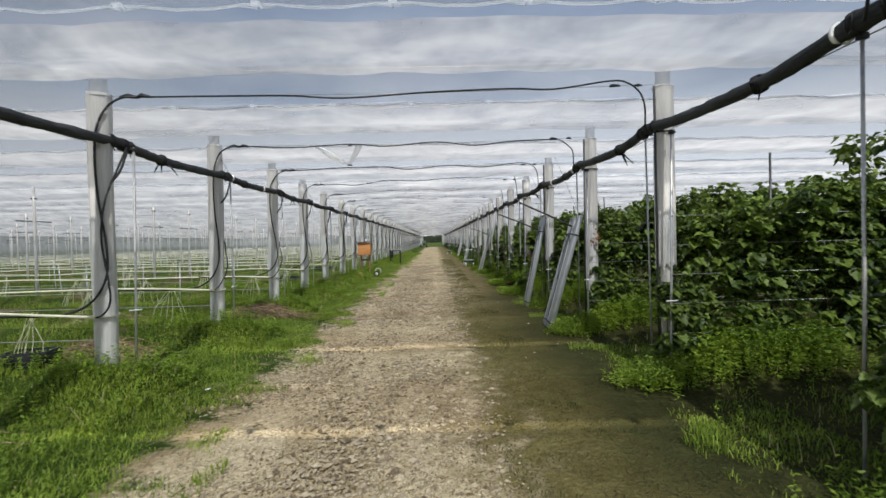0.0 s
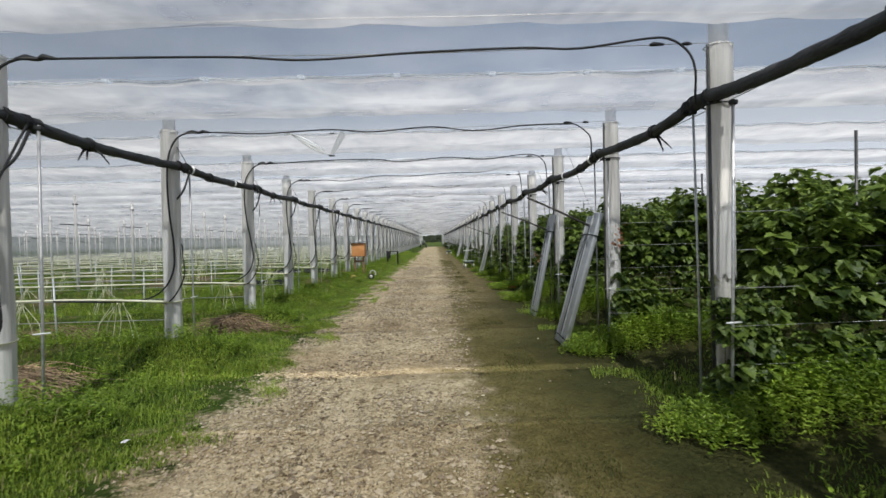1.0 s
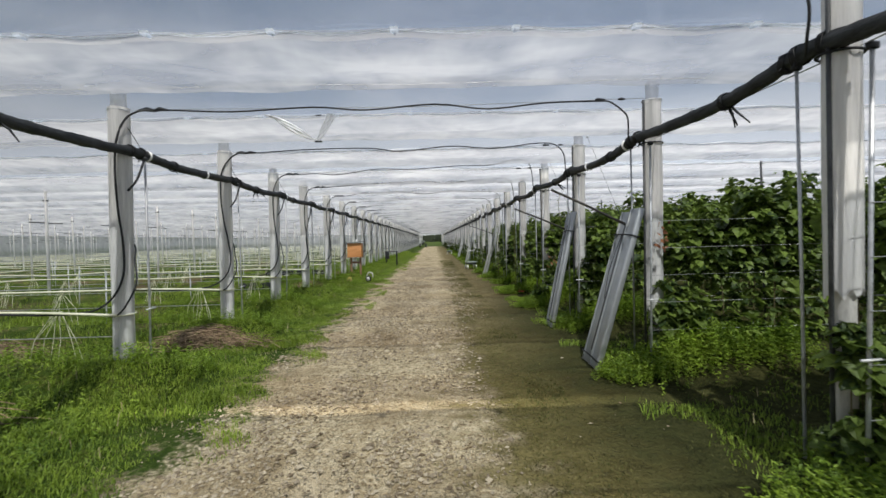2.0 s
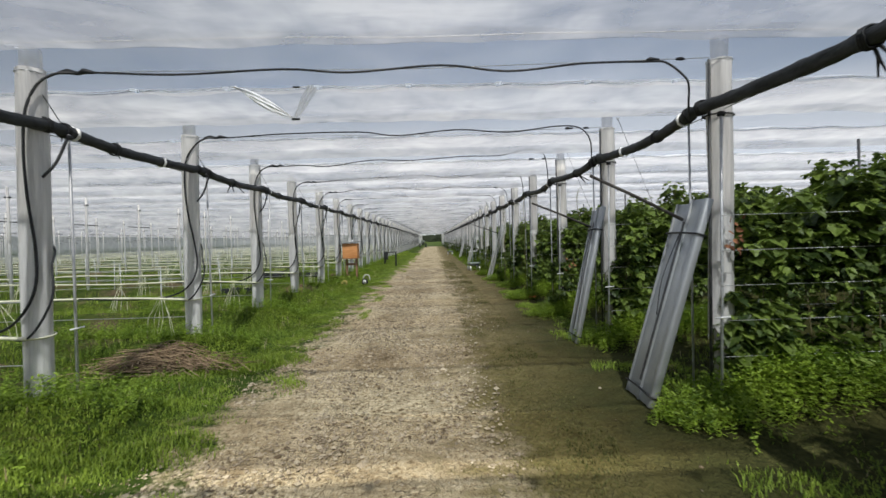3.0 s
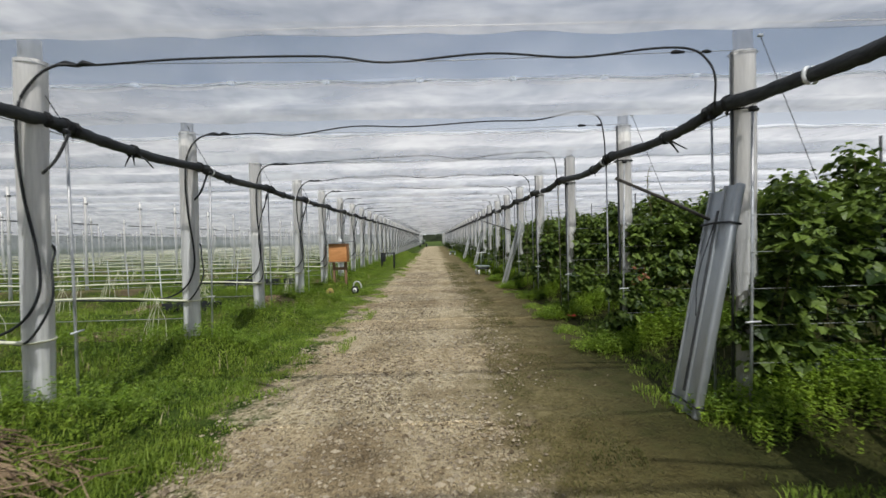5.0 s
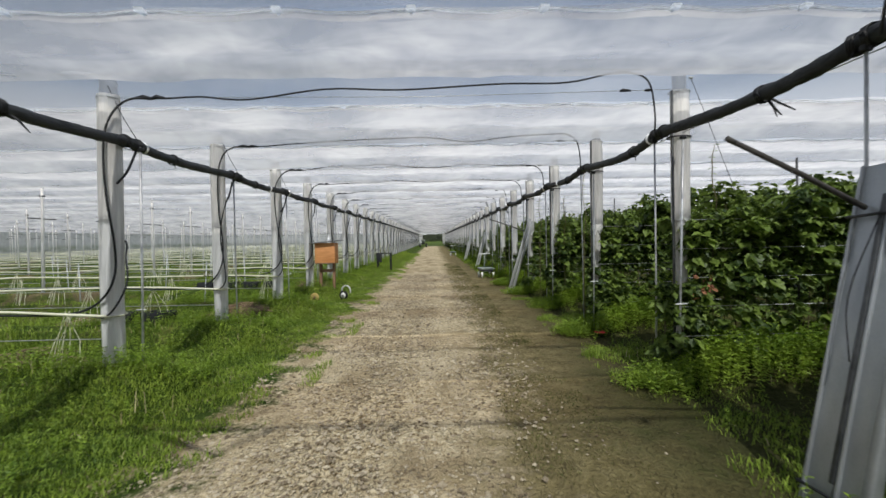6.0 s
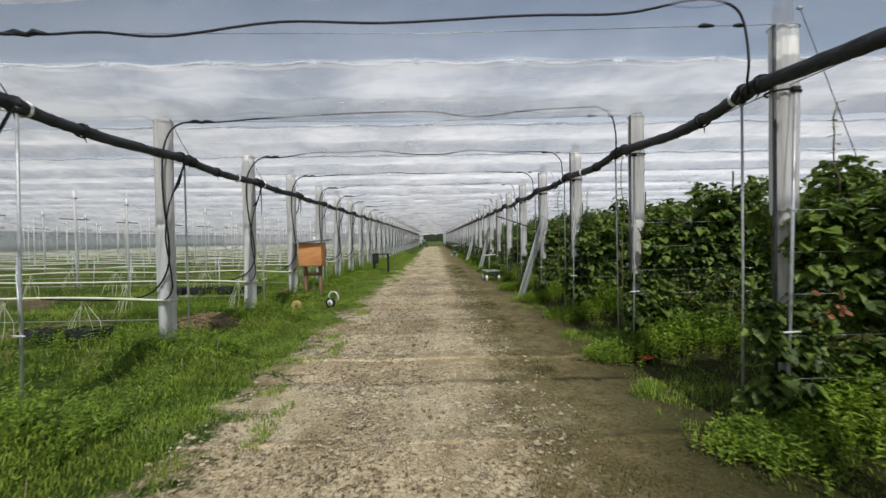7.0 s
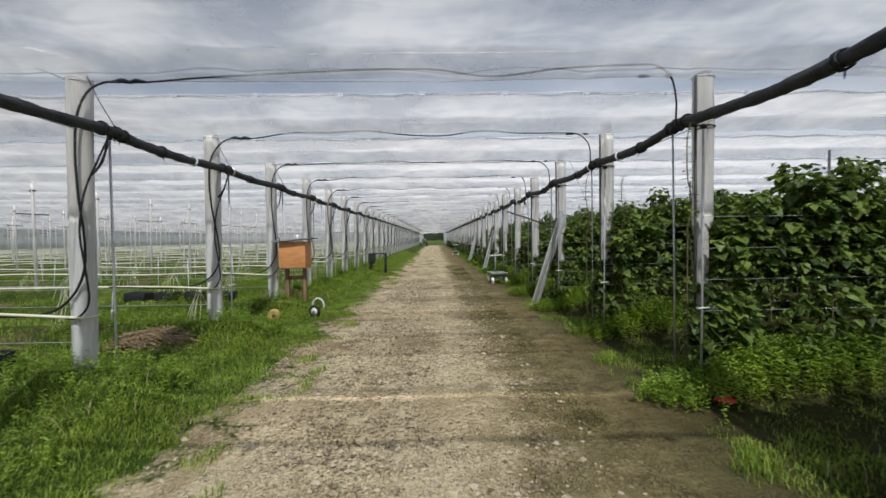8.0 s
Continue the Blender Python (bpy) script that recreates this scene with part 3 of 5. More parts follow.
def build_posts():
    rng = random.Random(4)
    lefts, rights = [left_post(v) for v in range(2)], [right_post(v) for v in range(5)]
    l_stake = stake("thin galvanised stake holding the net roll", "stakes of the bare side")
    r_stake = stake("thin galvanised stake holding the net roll", "stakes of the cane side", 3.12, 0, 0.0125)
    e_stake = stake("thin end stake with wire clips at a cane row", "end stakes of the cane rows", 3.06)
    hoses = []
    for v in range(3):
        d = (0.0, 0.05, 0.02)[v]
        hoses.append(hose([(0.48, 0.03, 3.66), (0.32, -0.02, 3.64), (0.17, -0.07, 3.52), (0.09 - d, -0.13, 3.25), (0.06 - d, -0.14, 2.85), (0.07 - 0.5 * d, -0.13, 2.35), (0.11 + 0.3 * d, -0.11, 1.85), (0.10 + d, -0.12, 1.45), (-0.04 + d, -0.15, 1.15), (-0.36, -0.1, 0.98), (-0.95, -0.05, 0.94), (-1.9, -0.03, 0.97)], 0.014,
                          "black water hose hanging down a post to the pipe", "hoses on the posts"))
    loops = [hose([(-0.02, 0.15, 1.95), (0.12, 0.11, 1.83), (0.20, -0.03, 1.65), (0.27, -0.12, 1.36), (0.17, -0.17, 1.08), (0.0, -0.165, 0.92), (-0.25, -0.12, 0.96)], 0.012, "thin black hose looping round the post foot", "loops on the posts"),
             hose([(0.26, 0.12, 3.05), (0.21, 0.0, 2.75), (0.13, -0.12, 2.35), (0.09, -0.15, 1.9), (0.14, -0.14, 1.45), (0.16, -0.14, 1.1), (0.03, -0.165, 0.93), (-0.25, -0.12, 0.96)], 0.012, "thin black hose looping round the post foot", "loops on the posts")]
    used = set()

    def put(ob, m):
        if ob in used:
            return copy_thing(ob, m)
        used.add(ob)
        ob.matrix_world = m
        return ob

    for k in ROWS_K:
        y, lx, rx = PITCH * k + LINE, LEFT_X + LEFT_STEP.get(k, 0.0), RIGHT_X + RIGHT_STEP.get(k, 0.0)
        put(lefts[k % 2], pose(lx, y - 0.03, 0, rng.uniform(-0.6, 0.6), rng.uniform(-0.2, 1.0), rng.uniform(0, 25)))
        put(rights[{2: 0, 3: 1, 4: 2, 5: 3, 6: 4}.get(k, 3 * k % 5)], pose(rx, y, 0, rng.uniform(-0.5, 0.5), rng.uniform(-0.5, 0.3), rng.uniform(-8, 8)))
        put(l_stake, pose(lx + 0.20, y + 0.20, 0, 0, rng.uniform(-0.3, 1.6), rng.uniform(0, 360)))
        put(r_stake, pose({1: 3.13, 2: 3.10, 3: 3.09}.get(k, 3.06), y + 0.27, 0, 0, rng.uniform(-0.9, 0.1), 0))
        put(e_stake, pose(3.07, y - 0.27, 0, 0, rng.uniform(0.2, 1.4), 0))
        put(hoses[k % 3], pose(lx, y - 0.03, 0))
        put(loops[0 if k in (3, 4) else (k // 2) % 2], pose(lx, y - 0.03, 0))
    for k in range(ROWS_K[-1] + 1, 58):  # the bays beyond the last hose
        put(lefts[k % 2], pose(LEFT_X, PITCH * k + LINE, 0, 0, 0, 7 * k))
        put(rights[k % 5], pose(RIGHT_X, PITCH * k + LINE, 0, 0, 0, 5 * k))


build_posts()


def guy_wires():
    wire = thing("guy_wire", "thin dark guy wire slanting from a post top into the canes", "wire", group="guy wires")
    part("wire", tubed([(0.2, 0, 3.85), (0.72, 0.01, 2.55), (1.35, 0.0, 0.9)], 0.004, 5), BLACK, wire)
    part("hook", boxed((0.2, 0, 3.85), (0.05, 0.03, 0.03), 0.006), STEEL, wire)
    string = thing("tie_string", "thin dark string from a post top to the net roll", "string", group="strings on the posts")
    part("string", tubed([(0.04, -0.08, 3.80), (0.16, -0.02, 3.45), (0.30, 0.05, 3.14)], 0.005, 5), BLACK, string)
    wire.matrix_world = pose(3.2, 12.25, 0)
    string.matrix_world = pose(LEFT_X, 9.25, 0)
    for k in (5, 8, 9, 11):
        copy_thing(wire, pose(3.2, PITCH * k + LINE, 0))
    for k in range(4, 20):
        copy_thing(string, pose(LEFT_X, PITCH * k + LINE, 0))


guy_wires()

# ---------------------------------------------------------------- rolled side nets along both verges
def build_net_roll(x, z, post_x, depth, seed, label):
    """Netting rolled up along a line of posts, bound at post and stake, sagging between."""
    rng = random.Random(seed)
    y0, y1 = PITCH * ROWS_K[0], PITCH * ROWS_K[-1]
    sag = {k: rng.uniform(0.75, 1.25) * depth for k in range(-4, 60)}

    def height(y):
        k = math.floor((y - LINE) / PITCH)
        t = (y - LINE) / PITCH - k
        u = max(0.0, t - 0.08) / 0.92
        return z - sag[k] * 4 * u * (1 - u) * (1.35 - 0.7 * u) - 0.05 * min(t, 0.08) + 0.012 * noise.noise(Vector((y * 1.3, seed, 0)))

    def at(y):
        return (x + 0.03 * noise.noise(Vector((y * 0.5, seed, 3))), y, height(y))

    pts, rad = [], []
    y = y0
    while y < y1:
        pts.append(at(y))
        near = min(abs((y - LINE + 1.5) % PITCH - 1.5), abs((y - LINE - 0.24 + 1.5) % PITCH - 1.5))
        rad.append(0.062 * (1 + 0.14 * noise.noise(Vector((y * 2.2, seed, 8))) + 0.10 * noise.noise(Vector((y * 8, seed, 1))) + 0.16 * math.exp(-(near / 0.09) ** 2)))
        y += 0.08 if y < 40 else 0.3
    root = thing("net_roll", label, "net roll")
    part("roll", tubed(pts, rad, 12, wobble=0.10, rng=rng), NET, root, "tightly rolled black netting")
    part("wire", tubed([(post_x, PITCH * k + LINE, z - 0.05 + 0.01 * (k % 2)) for k in range(ROWS_K[0], 30)], 0.006, 5), WIRE, root, "taut wire behind the roll")
    circle = [(0.074 * math.cos(a), 0, 0.074 * math.sin(a)) for a in [i * math.pi / 6 for i in range(13)]]
    tape = mesh_of("tape", tubed(circle, 0.016, 6, caps=False), CLIP)
    knots = []
    for v in range(3):
        bm = bmesh.new()
        for i in range(3):
            tube(bm, [(1.02 * p[0], 0.022 * (i - 1) + 0.01 * math.sin(5 * j), 1.02 * p[2]) for j, p in enumerate(circle)], 0.010, 5, caps=False)
        for i in range((1, 1, 3)[v]):
            a, h = rng.uniform(-2.4, -0.7), rng.uniform(0.03, 0.06) if v < 2 else rng.uniform(0.10, 0.19)
            d = Vector((math.cos(a), rng.uniform(-0.5, 0.5), math.sin(a)))
            e = d + Vector((rng.uniform(-0.6, 0.6), rng.uniform(-0.6, 0.6), -0.5))
            tube(bm, [d * 0.06, d * (0.06 + h * 0.5), d * (0.06 + h * 0.5) + e * h * 0.6], [0.013, 0.012, 0.006] if v == 2 else [0.009, 0.008, 0.004], 5)
        knots.append(mesh_of("knot", bm, BLACK))
    for k in range(ROWS_K[0], 15):
        spots = [(LINE, 0), (LINE + 0.24, 1), (LINE + 0.36, 3 if k % 2 else 1), (1.4 + rng.uniform(-0.3, 0.3), 2 if k in (2, 4) or k > 6 and k % 3 == 0 else 0)] + ([(2.25, 3)] if k % 3 == 0 else [])
        for dy, v in spots:
            ob = part("tape" if v == 3 else "knot", tape if v == 3 else knots[v], None, root)
            ob.location = at(PITCH * k + dy)
            ob.rotation_euler = (0, rng.uniform(-0.5, 0.5), rng.uniform(-0.2, 0.2))


build_net_roll(-3.87, 3.13, LEFT_X, 0.055, 2, "black netting rolled up and tied along posts of bare rows")
build_net_roll(3.07, 3.17, RIGHT_X, 0.095, 7, "black netting rolled up and tied along posts of cane rows")

# ---------------------------------------------------------------- cables over the road
SWAY = {2: ((-2.3, 3.65), (-1.6, 3.65), (-0.9, 3.60), (0.16, 3.66), (1.18, 3.68), (1.75, 3.66), (2.45, 3.76)),
        3: ((-2.46, 3.62), (-1.4, 3.67), (-0.69, 3.61), (0.27, 3.68), (0.99, 3.60), (1.78, 3.66), (2.5, 3.68)),
        4: ((-2.4, 3.70), (-1.08, 3.71), (-0.42, 3.63), (0.6, 3.72), (1.48, 3.65), (2.3, 3.74)),
        5: ((-2.89, 3.67), (-2.29, 3.63), (-1.31, 3.76), (-0.34, 3.73), (0.9, 3.80), (1.77, 3.80), (2.4, 3.93)),
        6: ((-2.52, 3.71), (-0.94, 3.78), (0.0, 3.79), (0.71, 3.71), (1.6, 3.79), (2.5, 3.84))}


def build_cross_cables():
    for k in ROWS_K:
        rng = random.Random(20 + k)
        sway = SWAY.get(k) or [(-2.6 + 0.7 * i, 3.66 + rng.uniform(-0.06, 0.05) + (0.08 if k > 6 else 0)) for i in range(8)]
        top = sway[-1][1]
        keys = [(-3.70, 0, 3.665), (-3.3, 0, 3.66)] + [(x, 0.02 * math.sin(3 * x), z) for x, z in sway]
        keys += [(2.68, 0, top - 0.02), (2.86, 0, top - 0.15), (2.92, -0.01, 3.42), (2.95, 0.05, 3.20), (3.0, 0.12, 3.12)]
        root = thing("hose_line", "black water hose strung across the road between posts", "hose", pose(0, PITCH * k + LINE, 0), "hoses over the road")
        part("hose", tubed(curve_pts(keys, 5), 0.0115, 7), BLACK, root)
        part("connector", tubed([(-3.72, 0, 3.665), (-3.62, 0, 3.68), (-3.52, 0.01, 3.66), (-3.45, 0, 3.68), (-3.34, 0, 3.66)], [0.016, 0.030, 0.020, 0.030, 0.014], 8), BLACK, root, "taped hose connector")
        part("connector", tubed([(2.48, 0.02, 3.695), (2.52, 0.02, 3.705), (2.62, 0.02, 3.70)], [0.012, 0.024, 0.012], 8), BLACK, root)
        part("connector", tubed([(2.80, 0.02, 3.70), (2.85, 0.02, 3.705), (2.90, 0.02, 3.70)], [0.010, 0.022, 0.010], 8), BLACK, root)
        part("wire", tubed([(-4.0, 0.02, 3.68), (0, 0.02, 3.65), (3.2, 0.02, 3.71)], 0.004, 5), WIRE, root, "taut steel wire")


build_cross_cables()

# ---------------------------------------------------------------- bare field to the left
def build_left_field():
    rng = random.Random(9)
    lines = []
    for v in range(3):
        root = thing("drip_line", "pale plastic drip pipe and wire strung low along a bare row", "pipe", group="drip lines of the bare rows")
        keys = [(0.12, -0.17, 0.93), (-0.6, -0.1, 0.96)] + [(-1.6 - 1.6 * i, 0, 0.99 + rng.uniform(-0.04, 0.03)) for i in range(30)]
        part("pipe", tubed(curve_pts(keys, 3), 0.019, 6), PIPE, root)
        part("wire", tubed([(0, 0.03, 1.28), (-25, 0.03, 1.26), (-50, 0.03, 1.28)], 0.006, 4), WIRE, root)
        part("wire", tubed([(0, 0.0, 0.62), (-25, 0.0, 0.60), (-50, 0.0, 0.62)], 0.006, 4), WIRE, root)
        lines.append(root)
    inner = thing("field_post", "slim grey post with short cross arms in the bare rows", "post", group="posts of the bare rows")
    part("post", tubed([(0, 0, -0.3), (0, 0, 2.0), (0, 0, 3.9)], [0.05, 0.045, 0.04], 8), SLEEVE, inner)
    part("arm", tubed([(-0.5, 0, 2.72), (0.45, 0, 2.66)], 0.02, 6), DARK_STEEL, inner, "dark cross arm")
    part("arm", boxed((0, 0, 3.42), (0.16, 0.07, 0.05), 0.01), DARK_STEEL, inner)
    slim = thing("field_stake", "thin stake carrying the drip line", "stake", group="stakes of the bare rows")
    part("rod", tubed([(0, 0, -0.2), (0, 0, 1.35)], 0.014, 6), STEEL, slim)
    first = [True, True]
    for k in ROWS_K:
        y = PITCH * k + LINE - 0.03
        if k < 3 + ROWS_K[0]:
            lines[k % 3].matrix_world = pose(LEFT_X - 0.06, y, 0)
        else:
            copy_thing(lines[k % 3], pose(LEFT_X - 0.06, y, 0))
        for j in range(6):
            if k > 26 and j > 3:
                continue
            m = pose(-12.6 - 8.5 * j + rng.uniform(-0.2, 0.2), y, 0, rng.uniform(-0.8, 0.8), rng.uniform(-0.8, 0.8), rng.uniform(-15, 15))
            if first[0]:
                inner.matrix_world, first[0] = m, False
            else:
                copy_thing(inner, m)
        if k < 18:
            for j in range(5):
                m = pose(-6.2 - 2.8 * j + rng.uniform(-0.3, 0.3), y, 0, rng.uniform(-3, 3), rng.uniform(-3, 3), 0)
                if first[1]:
                    slim.matrix_world, first[1] = m, False
                else:
                    copy_thing(slim, m)


build_left_field()


def string_fans():
    """Pale plant strings hanging from the drip lines, and loose dry stems."""
    rng = random.Random(55)
    fans = []
    for v in range(3):
        bm = bmesh.new()
        for i in range(7):
            x = rng.uniform(-0.55, 0.55)
            tube(bm, [(rng.uniform(-0.06, 0.06), 0, 0.98), (x * 0.6, rng.uniform(-0.05, 0.05), 0.6), (x, rng.uniform(-0.15, 0.15), 0.12)], 0.0045, 4, caps=False)
        fans.append(mesh_of("plant_strings", bm, PIPE, False))
    for k in range(2, 16):
        for j in range(5):
            ob = new("plant_strings", fans[rng.randrange(3)])
            ob.matrix_world = pose(-4.9 - 2.1 * j + rng.uniform(-0.6, 0.6), PITCH * k + LINE, 0, 0, 0, rng.uniform(-20, 20))
            tagged(ob, "pale strings hanging from the drip line to the ground", "plant strings", "strings in the bare rows", "stuff")


string_fans()


def blades(verts, faces, x, y, z, h, w, rng, lean=0.5):
    a, l = rng.uniform(0, 6.283), rng.uniform(0.1, lean) * h
    b = a + 1.57 + rng.uniform(-0.6, 0.6)
    dx, dy = math.cos(a) * w / 2, math.sin(a) * w / 2
    ox, oy = math.cos(b) * l, math.sin(b) * l
    i = len(verts)
    verts += [(x - dx, y - dy, z), (x + dx, y + dy, z), (x + dx * 0.7 + ox * 0.4, y + dy * 0.7 + oy * 0.4, z + h * 0.6), (x - dx * 0.7 + ox * 0.4, y - dy * 0.7 + oy * 0.4, z + h * 0.6), (x + ox, y + oy, z + h * (0.95 - 0.2 * lean))]
    faces += [(i, i + 1, i + 2, i + 3), (i + 3, i + 2, i + 4)]


def leaf(verts, faces, p, d, n, size, wide=1.0):
    """A folded pointed leaf from p along d."""
    s = d.cross(n).normalized() * wide
    i = len(verts)
    m = p + d * size * 0.5
    verts += [tuple(p), tuple(p + d * size * 0.3 + s * size * 0.30 + n * size * 0.05), tuple(p + d * size * 0.68 + s * size * 0.25), tuple(p + d * size - n * size * 0.10), tuple(p + d * size * 0.68 - s * size * 0.25), tuple(p + d * size * 0.3 - s * size * 0.30 + n * size * 0.05), tuple(m - n * size * 0.07)]
    faces += [(i, i + 1, i + 6), (i + 1, i + 2, i + 6), (i + 2, i + 3, i + 6), (i + 3, i + 4, i + 6), (i + 4, i + 5, i + 6), (i + 5, i, i + 6)]


LEAFLET = ((0.10, 0.20), (0.26, 0.37), (0.40, 0.33), (0.56, 0.36), (0.68, 0.22), (0.84, 0.16))


def toothed_leaf(verts, faces, p, d, n, size, wide=1.0, droop=0.16):
    """A broad leaflet with a coarsely toothed margin, folded along its rib and drooping at the tip."""
    s = d.cross(n).normalized() * wide
    i, k = len(verts), len(LEAFLET)
    verts.append(tuple(p))
    for side in (1, -1):
        for j, (t, w) in enumerate(LEAFLET):
            verts.append(tuple(p + d * (size * t) + s * (side * size * w) + n * (size * (0.09 * w / 0.36 - droop * t * t + (0.02 if j % 2 else -0.02)))))
    verts.append(tuple(p + d * size - n * (size * droop)))
    verts.append(tuple(p + d * (size * 0.45) - n * (size * (0.05 + 0.2 * droop))))
    tip, rib = i + 2 * k + 1, i + 2 * k + 2
    right, left = [i] + [i + 1 + j for j in range(k)] + [tip], [i] + [i + 1 + k + j for j in range(k)] + [tip]
    faces += [(right[j], right[j + 1], rib) for j in range(k + 1)] + [(left[j + 1], left[j], rib) for j in range(k + 1)]


# ---------------------------------------------------------------- cane rows to the right
def cane_row(seed, length, shoots, name_label, low=2.0, high=2.55):
    """A leafy hedge of berry canes, base at the origin, running along +x."""
    rng = random.Random(seed)
    root = thing("cane_row", name_label, "berry canes", group="leafy cane rows")
    verts, faces = [], []
    cv = bmesh.new()
    n_canes = int(length * shoots)
    for c in range(n_canes + 8):
        x0 = 0.05 + length * (c + rng.random()) / n_canes
        y0 = rng.gauss(0, 0.10)
        edge = 0.82 + 0.18 * min(1.0, x0 / 1.1)
        h = rng.uniform(low, high) * edge + (rng.uniform(0.08, 0.32) if rng.random() < 0.18 else 0)
        h += 0.12 * noise.noise(Vector((x0 * 0.9, seed, 0)))
        lx, ly = rng.uniform(-0.16, 0.16), rng.gauss(0, 0.20)
        if c >= n_canes:  # low shoots round the end post
            x0, y0, h, lx, ly = rng.uniform(-0.15, 0.4), rng.uniform(-0.15, 0.0), rng.uniform(0.8, 1.35), 0.0, 0.0
        pts = [Vector((x0, y0, -0.05)), Vector((x0 + lx * 0.3, y0 + ly * 0.35, h * 0.5)), Vector((x0 + lx * 0.8, y0 + ly * 0.8, h * 0.85)), Vector((x0 + lx * 1.5, y0 + ly * 1.6, h))]
        if c % 3 == 0:
            tube(cv, pts, [0.008, 0.007, 0.005, 0.002], 4, caps=False)
        path = curve_pts(pts, 8)
        for i, p in enumerate(path):
            t = i / (len(path) - 1)
            if t < 0.12 or noise.noise(Vector((p.x * 2.1, p.z * 2.3 + p.y, seed))) < rng.uniform(-0.30, 0.10) - (0.6 if t > 0.75 else 0):
                continue
            for _ in range(3 if t < 0.35 else 5):
                a = rng.uniform(0, 6.283)
                out = Vector((math.cos(a), math.sin(a) * 1.15, rng.uniform(-0.1, 0.45))).normalized()
                reach = rng.uniform(0.06, 0.36) * (1.1 - 0.6 * t) * (0.4 if c >= n_canes else 1)
                q = p + out * reach
                if c < n_canes and q.x < 0.12:
                    continue
                big = rng.uniform(0.065, 0.165) * (0.6 if t > 0.9 else 1)
                for lf in range(3):
                    turn_ = (lf - 1) * 0.9 + rng.uniform(-0.3, 0.3)
                    d = Vector((math.cos(a + turn_), math.sin(a + turn_), rng.uniform(-0.95, 0.05))).normalized()
                    nn = Vector((rng.uniform(-0.4, 0.4), rng.uniform(-0.4, 0.4), 1))
                    nn = (nn - d * nn.dot(d)).normalized()
                    toothed_leaf(verts, faces, q, d, nn, big * rng.uniform(0.8, 1.15) * (1.2 if lf == 1 else 0.85), rng.uniform(0.95, 1.25), rng.uniform(0.05, 0.3))
    tagged(part("stem_tangle", cv, STEM, root, "brown upright canes"), kind="stuff")
    ob = part("foliage", raw_mesh("foliage", verts, faces, LEAF), LEAF, root, "dense toothed green leaves")
    tagged(ob, kind="stuff")
    return root


def build_cane_rows():
    label = "tall leafy berry cane row trained on wires, standing in weeds"
    near = [cane_row(31 + v, 6.0, 11, label) for v in range(3)]
    for v, ob in enumerate(near):
        ob.matrix_world = pose(3.3, PITCH * (v + ROWS_K[0]) + 0.2, 0)
    rng = random.Random(8)
    for k in ROWS_K:
        if k >= ROWS_K[0] + 3:
            copy_thing(near[(k * 2) % 3], pose((3.30 if k in (2, 3, 4) else 3.18) + rng.uniform(-0.10, 0.10), PITCH * k + 0.2 + rng.uniform(-0.05, 0.05), 0, 0, 0, rng.uniform(-1.5, 1.5)) @ Matrix.Diagonal((1, 1, {2: 0.97, 3: 1.0, 4: 1.02, 5: 1.0, 6: 1.02}.get(k, rng.uniform(0.96, 1.03)), 1)))
        if k <= 20:
            copy_thing(near[(k + 1) % 3], pose(9.1, PITCH * k + 0.2, 0, 0, 0, 0))
        if k <= 12:
            copy_thing(near[k % 3], pose(15.0, PITCH * k + 0.2, 0, 0, 0, 0))
    shrub = cane_row(77, 0.9, 5, "taller sparse leafy shrub rising out of the canes", 2.9, 3.4)
    shrub.matrix_world = pose(5.5, 6.2, 0)
    wires = thing("trellis_wires", "five taut wires running from the end stake into the canes", "wire", group="wires of the cane rows")
    for z in (0.55, 0.92, 1.28, 1.64, 2.0):
        part("wire", tubed([(0, 0, z), (3, 0.02, z + 0.01), (9, 0, z - 0.01)], 0.0032, 5), WIRE, wires)
    for i, k in enumerate(ROWS_K):
        m = pose(3.07, PITCH * k - 0.04, 0, 0, 0, rng.uniform(-0.5, 1.2))
        if i == 0:
            wires.matrix_world = m
        else:
            copy_thing(wires, m)


build_cane_rows()


def row_stakes():
    rng = random.Random(15)
    rod = thing("row_stake", "dark thin rod showing above the leafy canes", "stake", pose(4.55, 6.25, 0), "stakes in the cane rows")
    part("rod", tubed([(0, 0, -0.1), (0, 0, 2.8)], 0.014, 6), DARK_STEEL, rod)
    for k in range(3, 20):
        copy_thing(rod, pose(4.55 + rng.uniform(-0.3, 0.3), PITCH * k + LINE, 0, 0, rng.uniform(-1, 1), 0))


row_stakes()

# ---------------------------------------------------------------- grass and weeds
def grass_tile(seed, x0, x1, per_m2, h0, h1, bare, material=None):
    rng = random.Random(seed)
    verts, faces = [], []
    for _ in range(int((x1 - x0) * PITCH * per_m2)):
        x, y = rng.uniform(x0, x1), rng.uniform(0, PITCH)
        g = noise.noise(Vector((x * 1.1, y * 1.1, seed))) + 0.5 * noise.noise(Vector((x * 3, y * 3, seed)))
        edge = max(0.0, x + 2.6) * 1.0 if x < -1 else max(0.0, 2.95 - x) * 1.1 if 1.7 < x < 3.0 else 0.0
        if g < bare + edge + rng.uniform(-0.25, 0.25):
            continue
        tall = 0.75 + 1.5 * max(0.0, g - 0.15)
        blades(verts, faces, x, y, rise(x, y), rng.uniform(h0, h1) * tall, rng.uniform(0.006, 0.012), rng, 1.0)
    return raw_mesh("grass", verts, faces, material or GRASS)


